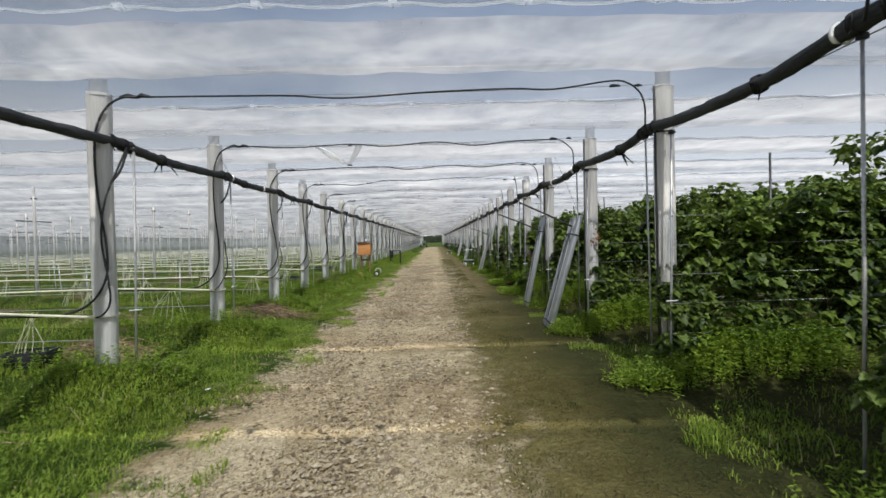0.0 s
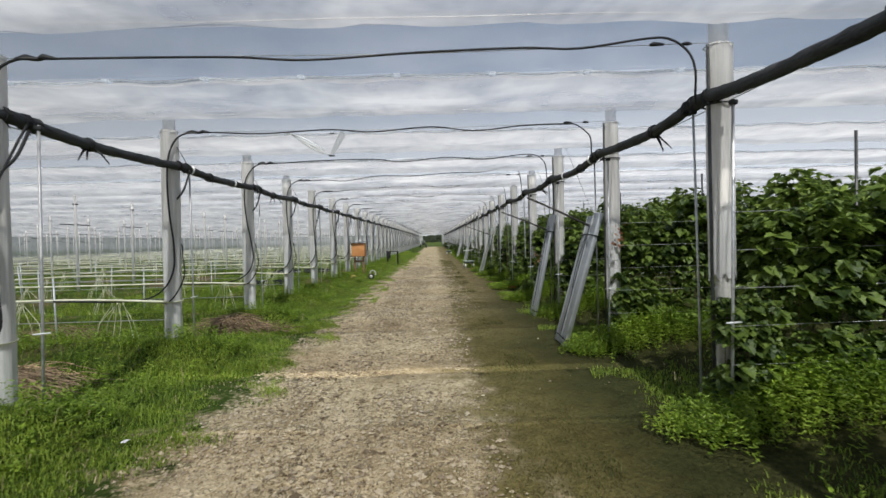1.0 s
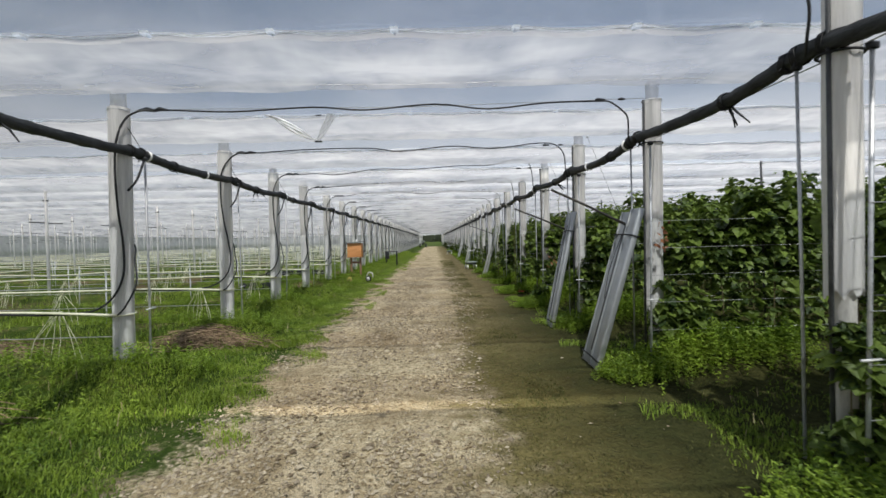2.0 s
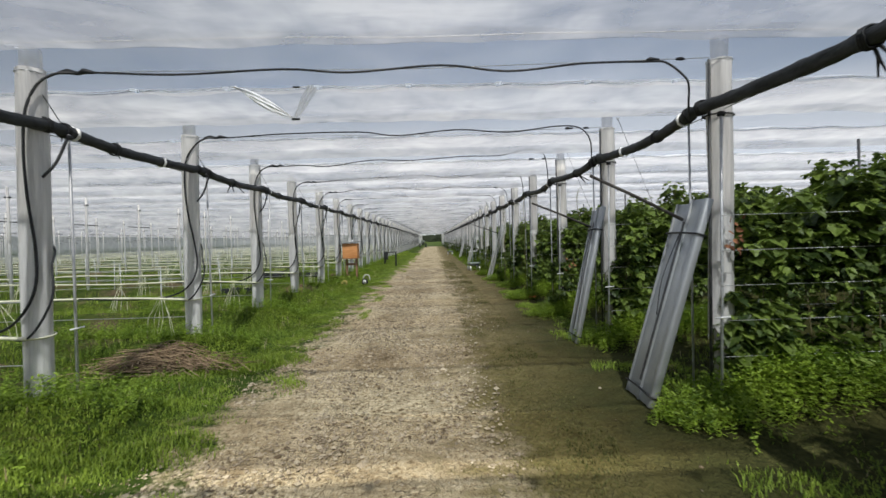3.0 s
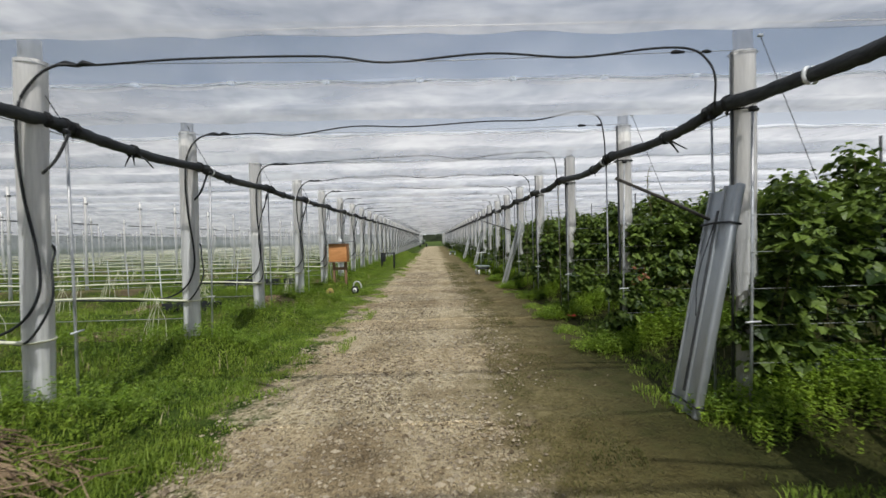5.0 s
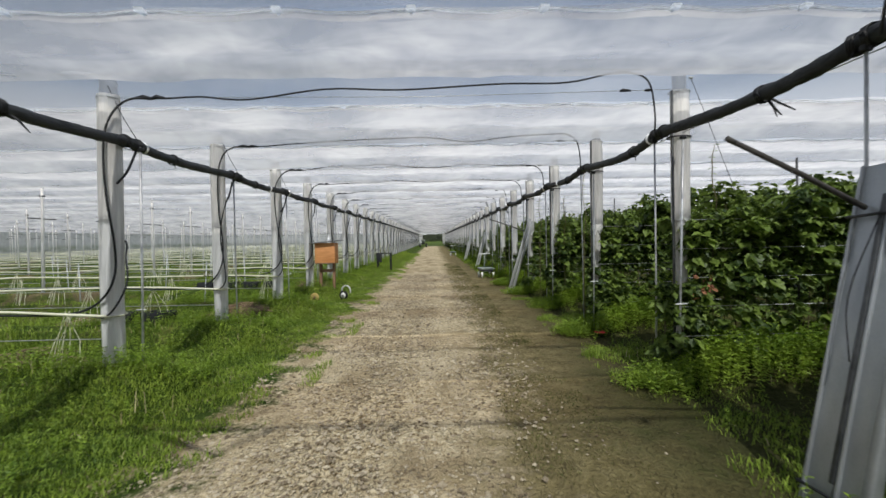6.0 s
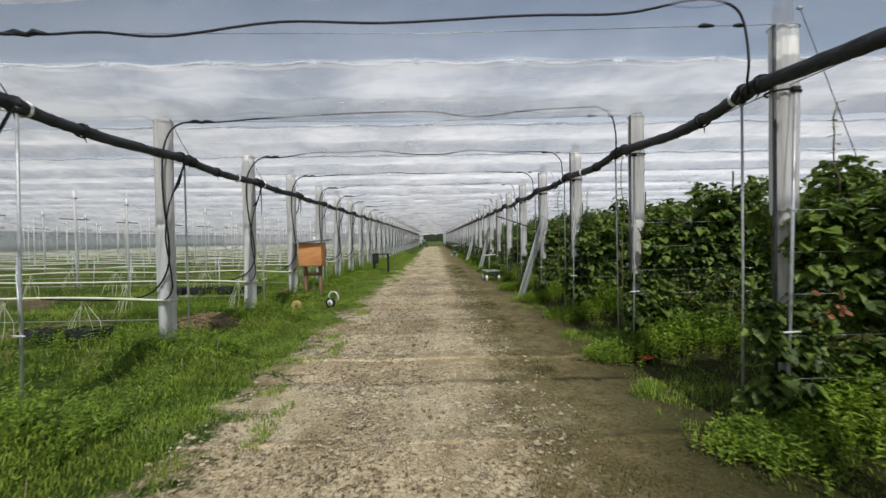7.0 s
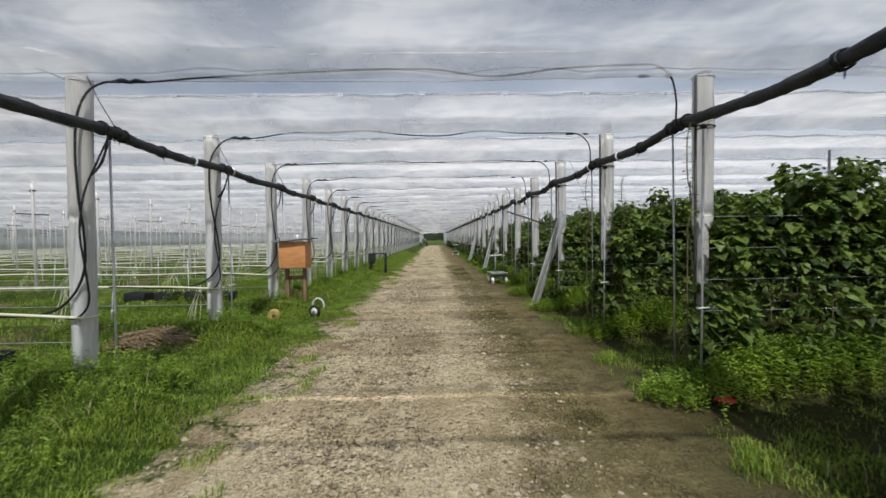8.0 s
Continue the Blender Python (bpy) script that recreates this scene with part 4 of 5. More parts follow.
def weed_tile(seed, x0, x1, n, h, off=0.0, spread=0.35, mid=0.0):
    rng = random.Random(seed)
    verts, faces = [], []
    for _ in range(n):
        x = rng.uniform(x0, x1)
        y = rng.uniform(0, PITCH) if rng.random() < spread else (rng.gauss(mid, 0.24) - off) % PITCH
        if x0 > 0:  # ragged edge towards the track
            x += 0.55 * noise.noise(Vector((y * 1.3, seed, 0))) - 0.05 + rng.gauss(0, 0.1)
        hh = h * rng.uniform(0.5, 1.1) * min(1.0, 0.45 + 0.55 * max(0.0, x - 2.2)) if x0 > 0 else h * rng.uniform(0.5, 1.1)
        for i in range(5):
            z = hh * (i + 1) / 5
            for s in range(3):
                a = rng.uniform(0, 6.283)
                d = Vector((math.cos(a), math.sin(a), rng.uniform(-0.3, 0.9))).normalized()
                nn = Vector((rng.uniform(-0.3, 0.3), rng.uniform(-0.3, 0.3), 1))
                nn = (nn - d * nn.dot(d)).normalized()
                leaf(verts, faces, Vector((x, y, z + rise(x, y + off))), d, nn, rng.uniform(0.022, 0.055), rng.uniform(0.45, 0.8))
    return raw_mesh("weeds", verts, faces, WEED)


def build_grass():
    spec = [("verge_grass", -4.6, -1.5, 2600, 0.03, 0.10, -0.50, "short mown green grass of the verge", 22),
            ("field_grass", -10.0, -4.6, 700, 0.06, 0.2, -0.15, "patchy grass and weeds between the bare rows", 14),
            ("field_grass", -24.0, -10.0, 160, 0.08, 0.25, 0.0, "patchy grass and weeds between the bare rows", 14),
            ("dry_grass", -9.0, -2.6, 16, 0.06, 0.24, -0.1, "dry straw-coloured stems standing in the grass", 16),
            ("dry_grass", -2.75, -1.9, 260, 0.015, 0.05, -0.3, "dry straw-coloured fringe along the track edge", 14),
            ("dry_grass", 2.5, 4.2, 10, 0.06, 0.22, -0.1, "dry straw-coloured stems standing in the grass", 16),
            ("verge_grass", 2.25, 3.5, 1700, 0.03, 0.11, -0.22, "lush grass of the verge before the canes", 22),
            ("alley_grass", 2.5, 6.0, 420, 0.025, 0.09, 0.0, "short dark grass in the alleys between cane rows", 12),
            ("track_grass", 0.7, 2.6, 1500, 0.010, 0.035, -0.05, "sparse low grass in the muddy strip of the track", 14)]
    for name, x0, x1, d, h0, h1, bare, label, last in spec:
        tiles = [grass_tile(50 + s + int(10 * h1), x0, x1, d, h0, h1, bare, {"dry_grass": STRAW, "track_grass": DULL_GRASS}.get(name)) for s in range(3)]
        for k in range(-2, last):
            ob = new(name, tiles[(k * 2 + (k // 3)) % 3])
            ob.location = (0, PITCH * k, 0)
            tagged(ob, label, "grass", kind="stuff")
    weeds = [weed_tile(70 + s, 2.6, 5.2, 1500, 0.34, 1.5, 0.008, -0.18) for s in range(3)]
    wl = [weed_tile(80 + s, -6.5, -2.9, 620, 0.24, 0.0, 0.45, 0.15) for s in range(3)]
    for k in range(-2, 26):
        ob = new("weeds", weeds[(k * 2) % 3])
        ob.location = (0, PITCH * k + 1.5, 0)
        tagged(ob, "bright green nettles and weeds at the cane row ends", "weeds", kind="stuff")
        if k < 16:
            ob = new("weeds", wl[(k + k // 3) % 3])
            ob.location = (0, PITCH * k, 0)
            tagged(ob, "scattered broad-leaved weeds round the post feet", "weeds", kind="stuff")


build_grass()


def build_pebbles():
    rng = random.Random(77)
    ico = [Vector(p) for p in ((1, 0, 0), (0, 1, 0), (-1, 0, 0), (0, -1, 0), (0, 0, 1), (0, 0, -1))]
    fc = [(0, 1, 4), (1, 2, 4), (2, 3, 4), (3, 0, 4), (1, 0, 5), (2, 1, 5), (3, 2, 5), (0, 3, 5)]
    verts, faces = [], []
    for _ in range(80000):
        y = 1 + 32 * rng.random() ** 1.2
        wide = 1.5 if y > 13 else 0.9
        x = rng.uniform(-2.3, wide) if rng.random() < 0.97 else rng.uniform(-2.5, 2.4)
        r = min(0.040, rng.lognormvariate(-4.50, 0.50))
        if noise.noise(Vector((x * 0.8, y * 0.8, 7))) < rng.uniform(-0.6, 0.2) or x > wide * rng.random() ** 0.5 and rng.random() < 0.93:
            continue
        i = len(verts)
        sx, sy, sz = rng.uniform(0.7, 1.3), rng.uniform(0.7, 1.3), rng.uniform(0.4, 0.8)
        for p in ico:
            j = 1 + rng.uniform(-0.3, 0.3)
            verts.append((x + p.x * r * sx * j, y + p.y * r * sy * j, 0.004 + p.z * r * sz * j))
        faces += [tuple(i + a for a in f) for f in fc]
    tagged(new("gravel", raw_mesh("gravel", verts, faces, STONE)), "loose pale stones and clods on the track", "gravel", kind="stuff")


build_pebbles()

# ---------------------------------------------------------------- things along the way
def gutter_bundle(at, width, length, label):
    """Two flat zinc gutter profiles strapped together; base at the foot, length along +z, width along +y."""
    root = thing("gutter_bundle", label, "metal profiles", at, "bundles leaning on the posts")
    w = width * 0.52
    part("profile", boxed((0, w / 2, length / 2), (0.05, w - 0.03, length), 0.006), PANEL, root)
    part("rolled_edge", boxed((-0.012, 0.035, length / 2), (0.085, 0.07, length + 0.004), 0.022), PANEL, root)
    part("lip", boxed((-0.02, w - 0.03, length / 2), (0.05, 0.022, length + 0.004), 0.006), PANEL, root)
    part("profile", boxed((0.012, (w + width) / 2 + 0.01, length / 2 - 0.02), (0.05, width - w - 0.02, length - 0.03), 0.006), PANEL, root)
    part("lip", boxed((-0.01, width - 0.02, length / 2 - 0.02), (0.05, 0.022, length - 0.026), 0.006), PANEL, root)
    # added strip whose dark colour stands in for the shaded gap
    part("strip", boxed((-0.042, w + 0.004, length * 0.49), (0.016, 0.036, length * 0.80), 0.004), DARK_STEEL, root, "dark strip standing in for the shaded gap between the profiles")
    for z in (0.12, length * 0.83):
        pts = [(-0.066, -0.01, z), (-0.055, w, z + 0.01), (-0.045, width + 0.012, z), (0.045, width + 0.012, z), (0.035, -0.012, z), (-0.066, -0.01, z)]
        part("strap", tubed(pts, 0.011, 6), BLACK, root, "black rubber strap")
    part("cord", tubed(curve_pts([(-0.06, w, length * 0.83), (-0.045, w + 0.13, length * 0.6), (-0.05, w + 0.03, length * 0.42)], 4), 0.005, 5), BLACK, root)
    return root


def leaning(foot, top, spin=0.0):
    """Pose with +z from foot to top and +y along the road."""
    z = (Vector(top) - Vector(foot)).normalized()
    x = Vector((0, 1, 0)).cross(z).normalized()
    y = z.cross(x)
    m = Matrix((x, y, z)).transposed().to_4x4()
    m.translation = foot
    return m @ pose(0, 0, 0, 0, 0, spin)


def bars(foot, top, label):
    root = thing("leaning_bars", label, "metal bars", leaning(foot, top, -65), "bars leaning on the posts")
    length = (Vector(top) - Vector(foot)).length
    for y, w, cut in ((0.045, 0.095, 0.0), (0.175, 0.085, 0.06)):  # channel bars: a web and two lips
        web = part("bar", boxed((0, y, length / 2 - cut / 2), (0.012, w, length - cut), 0.003), BAR, root)
        for e in (-1, 1):
            part("lip", boxed((-0.018, y + e * (w / 2 - 0.006), length / 2 - cut / 2), (0.035, 0.010, length - cut - 0.004), 0.003), BAR, web)
    part("foot_plate", boxed((0, 0.1, 0.03), (0.09, 0.24, 0.06), 0.01), PANEL, root)
    return root


gutter_bundle(leaning((2.38, 9.03, 0.0), (3.00, 8.98, 2.18)), 0.62, 2.26, "grey zinc gutter profiles strapped together, leaning on a post")
gutter_bundle(leaning((2.54, 11.95, 0.0), (3.07, 12.04, 2.32)), 0.50, 2.38, "narrow grey zinc gutter profiles strapped together, leaning on a post")
bars((2.45, 24.30, 0), (3.10, 23.85, 2.42), "two pale metal bars leaning on a post")
bars((2.45, 36.2, 0), (3.03, 36.1, 2.2), "two pale metal bars leaning on a post")
bars((2.35, 45.0, 0), (2.95, 45.0, 2.2), "two pale metal bars leaning on a post")


def loose_pole(a, c):
    root = thing("loose_pole", "dark weathered pole tucked under a strap, reaching over the verge", "pole", group="poles on the cane side")
    a, c = Vector(a), Vector(c)
    part("pole", tubed([a, a.lerp(c, 0.5) + Vector((0, 0, 0.01)), c], [0.017, 0.018, 0.020], 8), DARK_WOOD, root)
    part("tip", tubed([a - (c - a).normalized() * 0.03, a + (c - a).normalized() * 0.03], 0.018, 8), DARK_WOOD, root)


loose_pole((1.88, 9.28, 2.46), (2.93, 9.42, 1.98))
loose_pole((1.89, 12.21, 2.40), (2.95, 12.42, 1.98))
loose_pole((1.90, 24.4, 2.44), (2.98, 24.02, 2.02))


def bee_box():
    root = thing("bee_house", "orange plywood bee house under a sloping roof on a wooden stand", "bee house", pose(-3.47, 23.95, 0, 0, 0, -1))
    part("body", boxed((0, 0.22, 1.42), (0.64, 0.50, 0.66), 0.008), WOOD_ORANGE, root)
    part("roof", boxed((0.02, 0.2, 1.79), (0.94, 0.72, 0.025), 0.004, pose(0, 0, 0, 0, -5, 0)), ROOFING, root, "thin grey sloping roof sheet")
    part("floor_board", boxed((0, 0.2, 1.105), (0.63, 0.53, 0.03), 0.004), WOOD_BROWN, root)
    for x in (-0.2, 0.23):
        part("leg", boxed((x, 0.22, 0.52), (0.09, 0.09, 1.16), 0.008), WOOD_BROWN, root)
    part("brace", boxed((0.01, 0.22, 0.85), (0.5, 0.04, 0.1), 0.006), WOOD_BROWN, root)
    part("white_cup", tubed([(0.1, 0.1, 1.80), (0.1, 0.1, 1.92)], [0.05, 0.04], 10), CLIP, root, "small white cup on the roof")


bee_box()


def reel_and_wheel():
    root = thing("string_reel", "yellow reel of string lying in the grass", "reel", pose(-3.5, 22.7, 0.16, 0, 0, 15))
    part("coil", tubed([(0, -0.07, 0), (0, -0.04, 0), (0, 0.04, 0), (0, 0.07, 0)], [0.10, 0.13, 0.13, 0.10], 20), YELLOW, root)
    part("core", tubed([(0, -0.085, 0), (0, 0.085, 0)], 0.045, 14), WOOD_BROWN, root)
    root = thing("barrow_wheel", "small black wheel with a white rim under a pale hoop", "wheel", pose(-2.75, 23.2, 0.15, 0, 0, -20))
    ring = [(0.11 * math.cos(a), 0, 0.11 * math.sin(a)) for a in [i * math.pi / 12 for i in range(25)]]
    tyre = part("tyre", tubed(ring, 0.036, 8, caps=False), BLACK, root)
    part("rim", tubed([(0, -0.03, 0), (0, 0.03, 0)], 0.085, 18), WHITE, tyre, "white rim")
    part("hub", tubed([(0, -0.05, 0), (0, 0.05, 0)], 0.022, 10), DARK_STEEL, root)
    hoop = [(0.03 + 0.15 * math.cos(a), 0.1, 0.12 + 0.17 * math.sin(a)) for a in [-0.4 + i * 0.3 for i in range(13)]]
    part("hoop", tubed(hoop, 0.022, 8), WHITE, root, "pale plastic hoop")


reel_and_wheel()


def dark_table():
    root = thing("low_table", "black low table with a closed side standing on the verge", "table", pose(-2.9, 36.0, 0))
    part("top", boxed((0, 0, 1.03), (0.88, 0.6, 0.05), 0.008), BLACK, root)
    part("side_panel", boxed((-0.3, -0.02, 0.76), (0.26, 0.52, 0.5), 0.01), BLACK, root)
    for x in (-0.38, 0.38):
        for y in (-0.24, 0.24):
            part("leg", boxed((x, y, 0.5), (0.07, 0.06, 1.02), 0.008), BLACK, root)


dark_table()


def trolley(at):
    root = thing("picking_trolley", "small grey-green picking trolley parked on the verge", "trolley", at, "picking trolleys")
    part("deck", boxed((0, 0, 0.42), (0.62, 0.9, 0.06), 0.01), GREEN_PAINT, root)
    part("frame", boxed((0, 0, 0.33), (0.5, 0.8, 0.08), 0.01), DARK_STEEL, root)
    for x in (-0.26, 0.26):
        for y in (-0.36, 0.36):
            wheel = part("wheel", tubed([(x - 0.03, y, 0.13), (x + 0.03, y, 0.13)], 0.13, 16), WHITE, root, "pale wheel")
            part("hub", tubed([(x - 0.045, y, 0.13), (x + 0.045, y, 0.13)], 0.03, 10), DARK_STEEL, wheel)
    part("upright", tubed([(-0.05, 0.1, 0.42), (-0.02, 0.15, 1.08)], 0.025, 8), GREEN_PAINT, root)
    part("handle", tubed([(-0.28, 0.15, 1.08), (0.25, 0.15, 1.1)], 0.025, 8), WHITE, root)


trolley(pose(2.42, 30.3, 0, 0, 0, 6))
trolley(pose(2.1, 58.0, 0, 0, 0, -8))


def quad_bike():
    root = thing("quad_bike", "dark quad bike parked far down the road", "quad bike", pose(-2.4, 112, 0) @ Matrix.Diagonal((1.3, 1.3, 1.3, 1)))
    part("body", boxed((0, 0, 0.68), (0.62, 1.7, 0.32), 0.08), BLACK, root)
    part("seat", boxed((0, 0.25, 0.95), (0.36, 0.75, 0.16), 0.05), BLACK, root)
    part("rack", boxed((0, -0.65, 0.95), (0.9, 0.5, 0.05), 0.015), DARK_STEEL, root, "dark front carrier rack")
    part("rack", boxed((0, 0.85, 0.95), (0.9, 0.45, 0.05), 0.015), DARK_STEEL, root, "dark rear carrier rack")
    part("handlebar", tubed([(-0.42, -0.15, 1.22), (0, -0.28, 1.15), (0.42, -0.15, 1.22)], 0.03, 8), BLACK, root)
    part("crate", boxed((0, 0.85, 1.15), (0.7, 0.45, 0.34), 0.02), GREEN_PAINT, root, "green crate on the rear rack")
    for x in (-0.55, 0.55):
        part("mudguard", boxed((x * 0.95, -0.62, 0.72), (0.34, 0.7, 0.06), 0.02), BLACK, root)
        part("mudguard", boxed((x * 0.95, 0.62, 0.72), (0.34, 0.7, 0.06), 0.02), BLACK, root)
        for y in (-0.62, 0.62):
            wheel = part("wheel", tubed([(x - 0.14, y, 0.32), (x - 0.1, y, 0.32), (x + 0.1, y, 0.32), (x + 0.14, y, 0.32)], [0.27, 0.32, 0.32, 0.27], 20), BLACK, root)
            part("rim", tubed([(x - 0.15, y, 0.32), (x + 0.15, y, 0.32)], 0.15, 16), STEEL, wheel, "grey rim")


quad_bike()


def cane_pile(x, y, w, h, seed, label):
    rng = random.Random(seed)
    bm = bmesh.new()
    for _ in range(420):
        a = rng.gauss(0, 0.6)
        cx, cy = rng.gauss(0, w * 0.24), rng.gauss(0, w * 0.15)
        z = max(0.02, h * math.exp(-(cx / (w * 0.4)) ** 2) * rng.random())
        l = rng.uniform(0.3, 0.9)
        d = Vector((math.cos(a), math.sin(a), rng.uniform(-0.15, 0.2)))
        p = Vector((cx, cy, z))
        tube(bm, [p - d * l / 2, p + Vector((0, 0, 0.04)), p + d * l / 2 - Vector((0, 0, 0.05))], 0.0055, 3, caps=False)
    ob = new("cane_pile", mesh_of("cane_pile", bm, DRY, False))
    ob.location = (x, y, 0.05)
    tagged(ob, label, "pruned canes", kind="stuff")


for i, (x, y, w) in enumerate([(-3.9, 11.1, 1.7), (-5.0, 7.4, 1.5), (-4.6, 20.4, 1.2), (-5.6, 15.6, 1.4), (-4.4, 26.0, 1.0), (-6.8, 10.2, 1.8), (-7.0, 19.3, 1.6), (-5.0, 4.4, 1.5)]):
    cane_pile(x, y, w, 0.28, 90 + i, "heap of dry brown pruned canes on the grass")


def crate(x, y, turn_):
    root = thing("planting_tray", "small black plastic tray lying in the weeds", "tray", pose(x, y, rise(x, y) + 0.02, 0, 0, turn_), "trays in the bare rows")
    for c, s in (((0, 0, 0.02), (0.5, 0.34, 0.02)), ((0, -0.16, 0.11), (0.5, 0.02, 0.2)), ((0, 0.16, 0.11), (0.5, 0.02, 0.2)), ((-0.24, 0, 0.11), (0.02, 0.34, 0.2)), ((0.24, 0, 0.11), (0.02, 0.34, 0.2))):
        part("side", boxed(c, s, 0.004), BLACK, root)


for x, y, a in ((-6.0, 18.2, 6), (-5.3, 18.2, -8), (-6.6, 24.1, 5), (-5.9, 24.1, 0), (-5.2, 24.1, 3), (-7.3, 24.1, 0), (-4.9, 6.2, 12)):
    crate(x, y, a)


def film_tag():
    root = thing("film_tag", "torn film flap pulled down to a small dark tag", "film flap")
    rng = random.Random(3)
    for name, x0, x1 in (("flap", -2.56, -2.44), ("fold", -1.48, -1.34)):
        verts = []
        for r in range(9):
            t = r / 8
            for c in range(7):
                u = c / 6
                x = (x0 + (x1 - x0) * u) * (1 - t) + (-1.68 + 0.06 * u) * t
                z = 3.95 - 0.46 * t + (0.20 * math.sin(math.pi * t) ** 0.8 * (0.5 - u) if name == "flap" else 0.07 * math.sin(math.pi * t) * (0.5 - u))
                verts.append((x, 10.56 - 0.06 * t + 0.016 * (-1) ** c * (1 - 0.6 * t) + rng.uniform(-0.012, 0.012), z))
        faces = [(r * 7 + c, r * 7 + c + 1, r * 7 + c + 8, r * 7 + c + 7) for r in range(8) for c in range(6)]
        material = FLAP if name == "flap" else CAP_FILM
        part(name, raw_mesh(name, verts, faces, material), material, root, "white crumpled film flap" if name == "flap" else "thin clear film fold")
    part("tag", boxed((-1.64, 10.5, 3.475), (0.11, 0.03, 0.025), 0.006), BLACK, root, "small dark tag")
    part("tag", boxed((-1.64, 10.56, 3.92), (0.09, 0.03, 0.02), 0.006), BLACK, root, "small dark tag")


film_tag()


def rag(x, y, z, s, material, label, seed):
    rng = random.Random(seed)
    verts, faces = [], []
    for j in range(7):
        for i in range(7):
            u, v = i / 6 - 0.5, j / 6 - 0.5
            verts.append((u * s, v * s * 0.7, 0.25 * s * abs(noise.noise(Vector((u * 4, v * 4, seed)))) + 0.02))
    faces = [(j * 7 + i, j * 7 + i + 1, j * 7 + i + 8, j * 7 + i + 7) for j in range(6) for i in range(6)]
    ob = new("rag", raw_mesh("rag", verts, faces, material, True))
    ob.matrix_world = pose(x, y, z, 0, 0, rng.uniform(0, 90))
    tagged(ob, label, "rag")


rag(2.97, 17.36, 0.08, 0.20, RED, "crumpled red rag in the weeds", 1)
rag(-2.55, 5.85, 0.05, 0.07, CLIP, "small white scrap of paper on the grass", 2)

def withered_leaves(x, y, z, n, seed):
    rng = random.Random(seed)
    verts, faces = [], []
    for _ in range(n):
        a = rng.uniform(0, 6.283)
        d = Vector((math.cos(a), math.sin(a), rng.uniform(-1.4, -0.2))).normalized()
        nn = Vector((rng.uniform(-1, 1), rng.uniform(-1, 1), 0.4))
        nn = (nn - d * nn.dot(d)).normalized()
        leaf(verts, faces, Vector((rng.gauss(0, 0.06), rng.gauss(0, 0.05), rng.uniform(-0.2, 0.15))), d, nn, rng.uniform(0.05, 0.10))
    ob = new("withered_leaves", raw_mesh("withered_leaves", verts, faces, RUSSET))
    ob.location = (x, y, z)
    tagged(ob, "tuft of withered russet leaves hanging by the post", "dead leaves", kind="stuff")


def climbing_shoot(x, y, z0, z1, seed):
    """A thin cane with paired leaves climbing beside a post."""
    rng = random.Random(seed)
    root = thing("climbing_shoot", "thin leafy shoot climbing up beside a post", "shoot", pose(x, y, 0), "shoots above the canes")
    pts = [(0.02, 0.05, -0.05), (0.0, 0.03, z0 * 0.5)] + [(0.03 * math.sin(i), 0.02 * math.cos(2 * i), z0 + (z1 - z0) * i / 7) for i in range(8)]
    part("stem", tubed(pts, [0.007] * 9 + [0.003], 5), STEM, root)
    verts, faces = [], []
    for i in range(14):
        t = i / 13
        p = Vector((0.03 * math.sin(7 * t), 0.02 * math.cos(14 * t), z0 + (z1 - z0) * t))
        for side in (-1, 1):
            d = Vector((side, rng.uniform(-0.7, 0.7), rng.uniform(-0.4, 0.2))).normalized()
            nn = Vector((0, 0, 1)) - d * d.z
            leaf(verts, faces, p, d, nn.normalized(), rng.uniform(0.06, 0.12) * (1.1 - 0.5 * t))
    tagged(part("leaves", raw_mesh("leaves", verts, faces, LEAF), LEAF, root), kind="stuff")


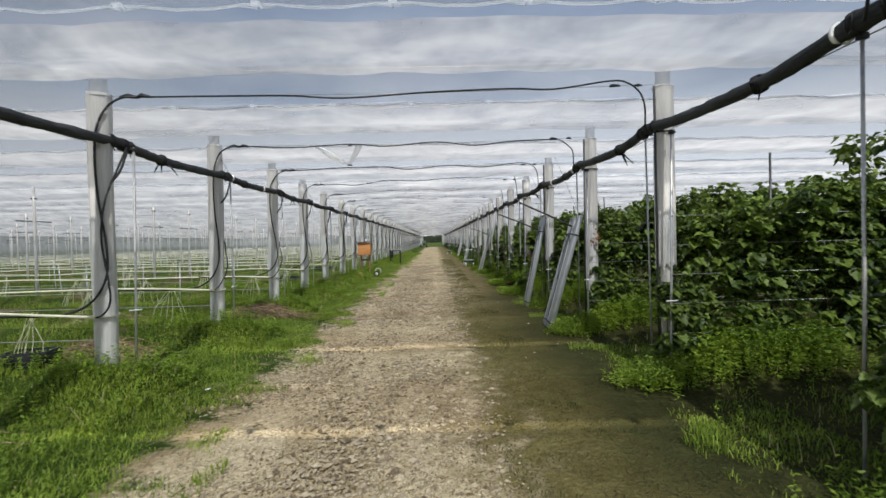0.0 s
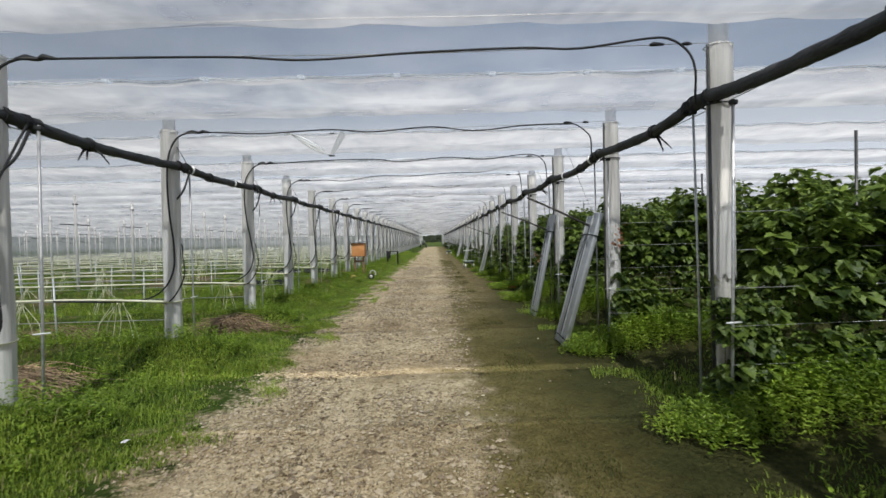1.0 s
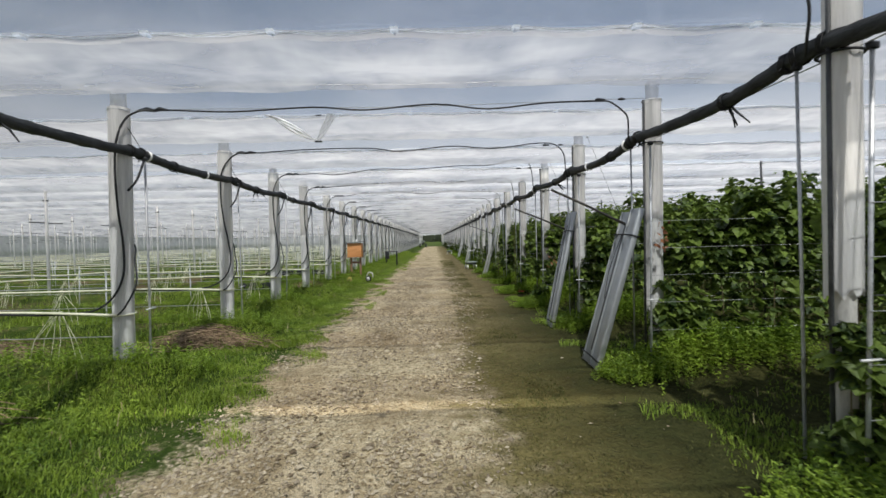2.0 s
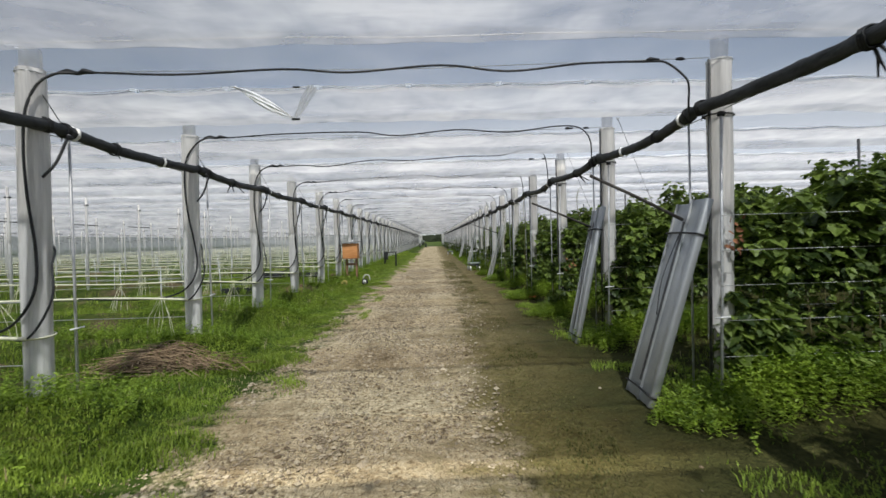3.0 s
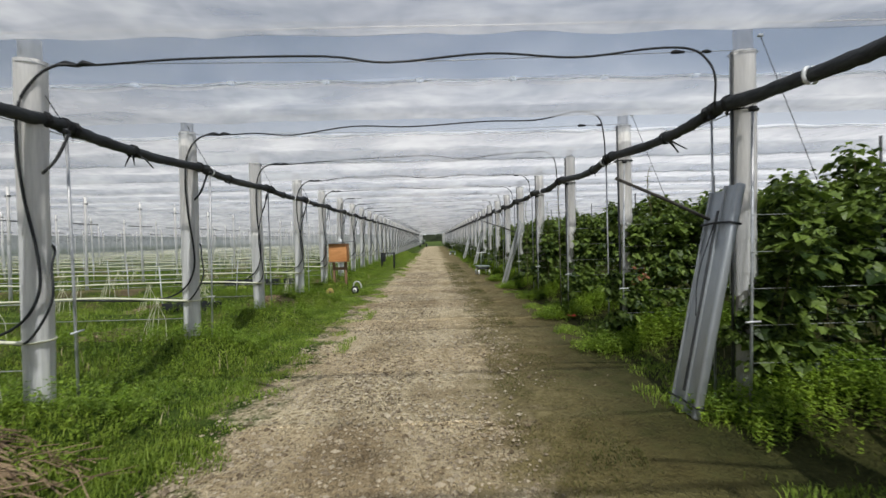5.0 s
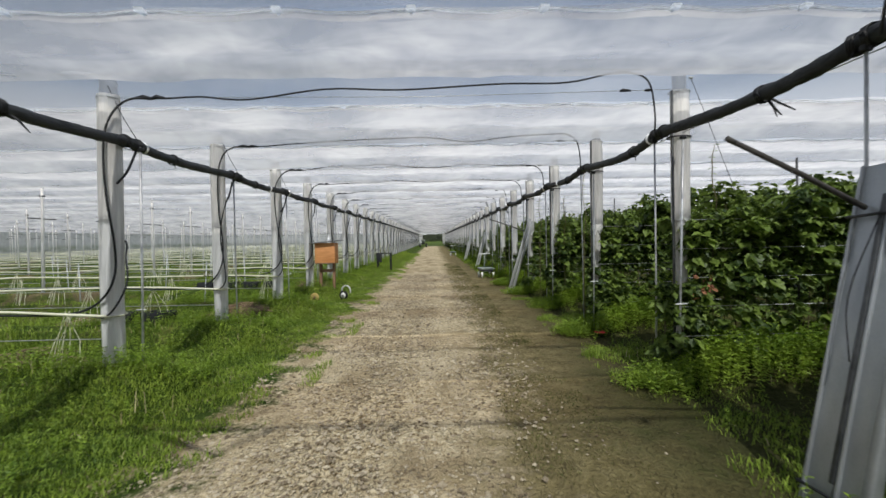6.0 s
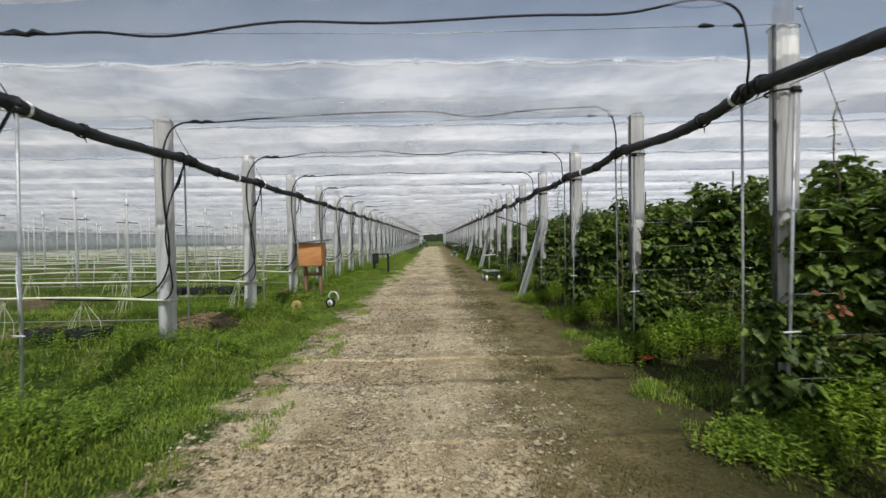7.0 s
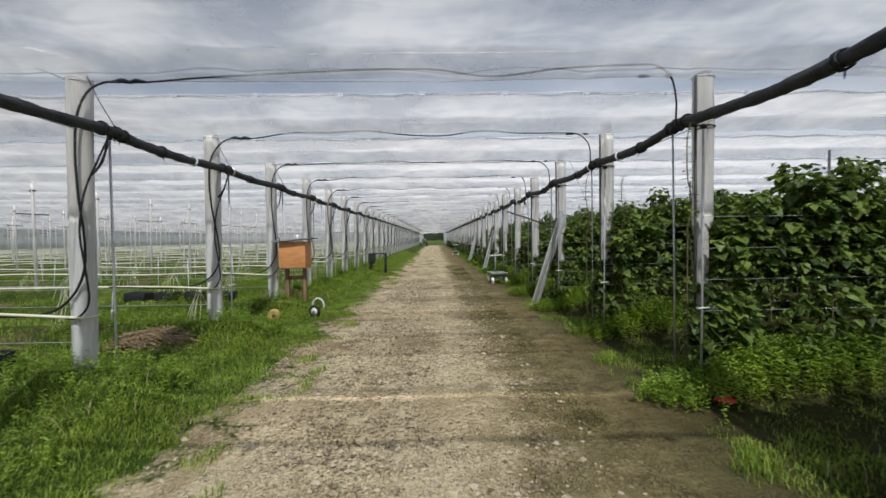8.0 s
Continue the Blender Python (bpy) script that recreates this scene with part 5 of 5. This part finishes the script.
climbing_shoot(2.88, 17.9, 1.9, 3.05, 1)
climbing_shoot(2.75, 20.9, 1.9, 2.9, 2)
climbing_shoot(3.35, 20.8, 2.0, 2.85, 3)
climbing_shoot(3.6, 15.1, 2.0, 2.95, 4)
climbing_shoot(2.8, 26.9, 1.9, 2.9, 5)

withered_leaves(3.25, 9.05, 1.85, 16, 5)
withered_leaves(3.3, 14.8, 1.2, 18, 6)

# ---------------------------------------------------------------- distance
def build_distance():
    rng = random.Random(66)
    verts, faces = [], []
    for i in range(18000):
        x = rng.uniform(-75, 75)
        top = 4.9 + 0.35 * noise.noise(Vector((x * 0.06, 0, 0))) + 0.3 * noise.noise(Vector((x * 0.3, 0, 4)))
        z = top * rng.random() ** 0.7
        y = 330 + rng.uniform(-4, 4)
        d = Vector((rng.uniform(-1, 1), rng.uniform(-0.4, 0.4), rng.uniform(-0.6, 1))).normalized()
        nn = Vector((0, -1, 0.3))
        nn = (nn - d * nn.dot(d)).normalized()
        leaf(verts, faces, Vector((x, y, z)), d, nn, rng.uniform(0.5, 1.1))
    tagged(new("tree_line", raw_mesh("tree_line", verts, faces, TREES)), "dark low line of trees closing the horizon", "trees", kind="stuff")


build_distance()


def build_wind_nets():
    """Pale wind netting that closes the far sides of the plantation."""
    net = film_mat("wind_net", 0.20, (0.80, 0.80, 0.82), (0.74, 0.74, 0.77), (0.86, 0.86, 0.88), 0.10)
    for (x0, y0), (x1, y1) in (((-56, -8), (-56, 133)), ((-56, 133), (-5, 133)), ((4.5, 133), (40, 133)), ((40, 133), (40, -8)), ((40, -8), (-56, -8))):
        n = int(max(abs(x1 - x0), abs(y1 - y0)) / 3)
        verts, faces = [], []
        for i in range(n + 1):
            t = i / n
            for z in (0.0, 1.3, 2.6, 3.9):
                w = 0.12 * noise.noise(Vector((i * 0.6, z, x0)))
                verts.append((x0 + (x1 - x0) * t + (w if x0 == x1 else 0), y0 + (y1 - y0) * t + (w if y0 == y1 else 0), z))
        for i in range(n):
            for j in range(3):
                a = i * 4 + j
                faces.append((a, a + 4, a + 5, a + 1))
        ob = new("wind_net", raw_mesh("wind_net", verts, faces, net, True))
        tagged(ob, "pale wind netting hung round the far edge of the plantation", "net", kind="structure")


build_wind_nets()
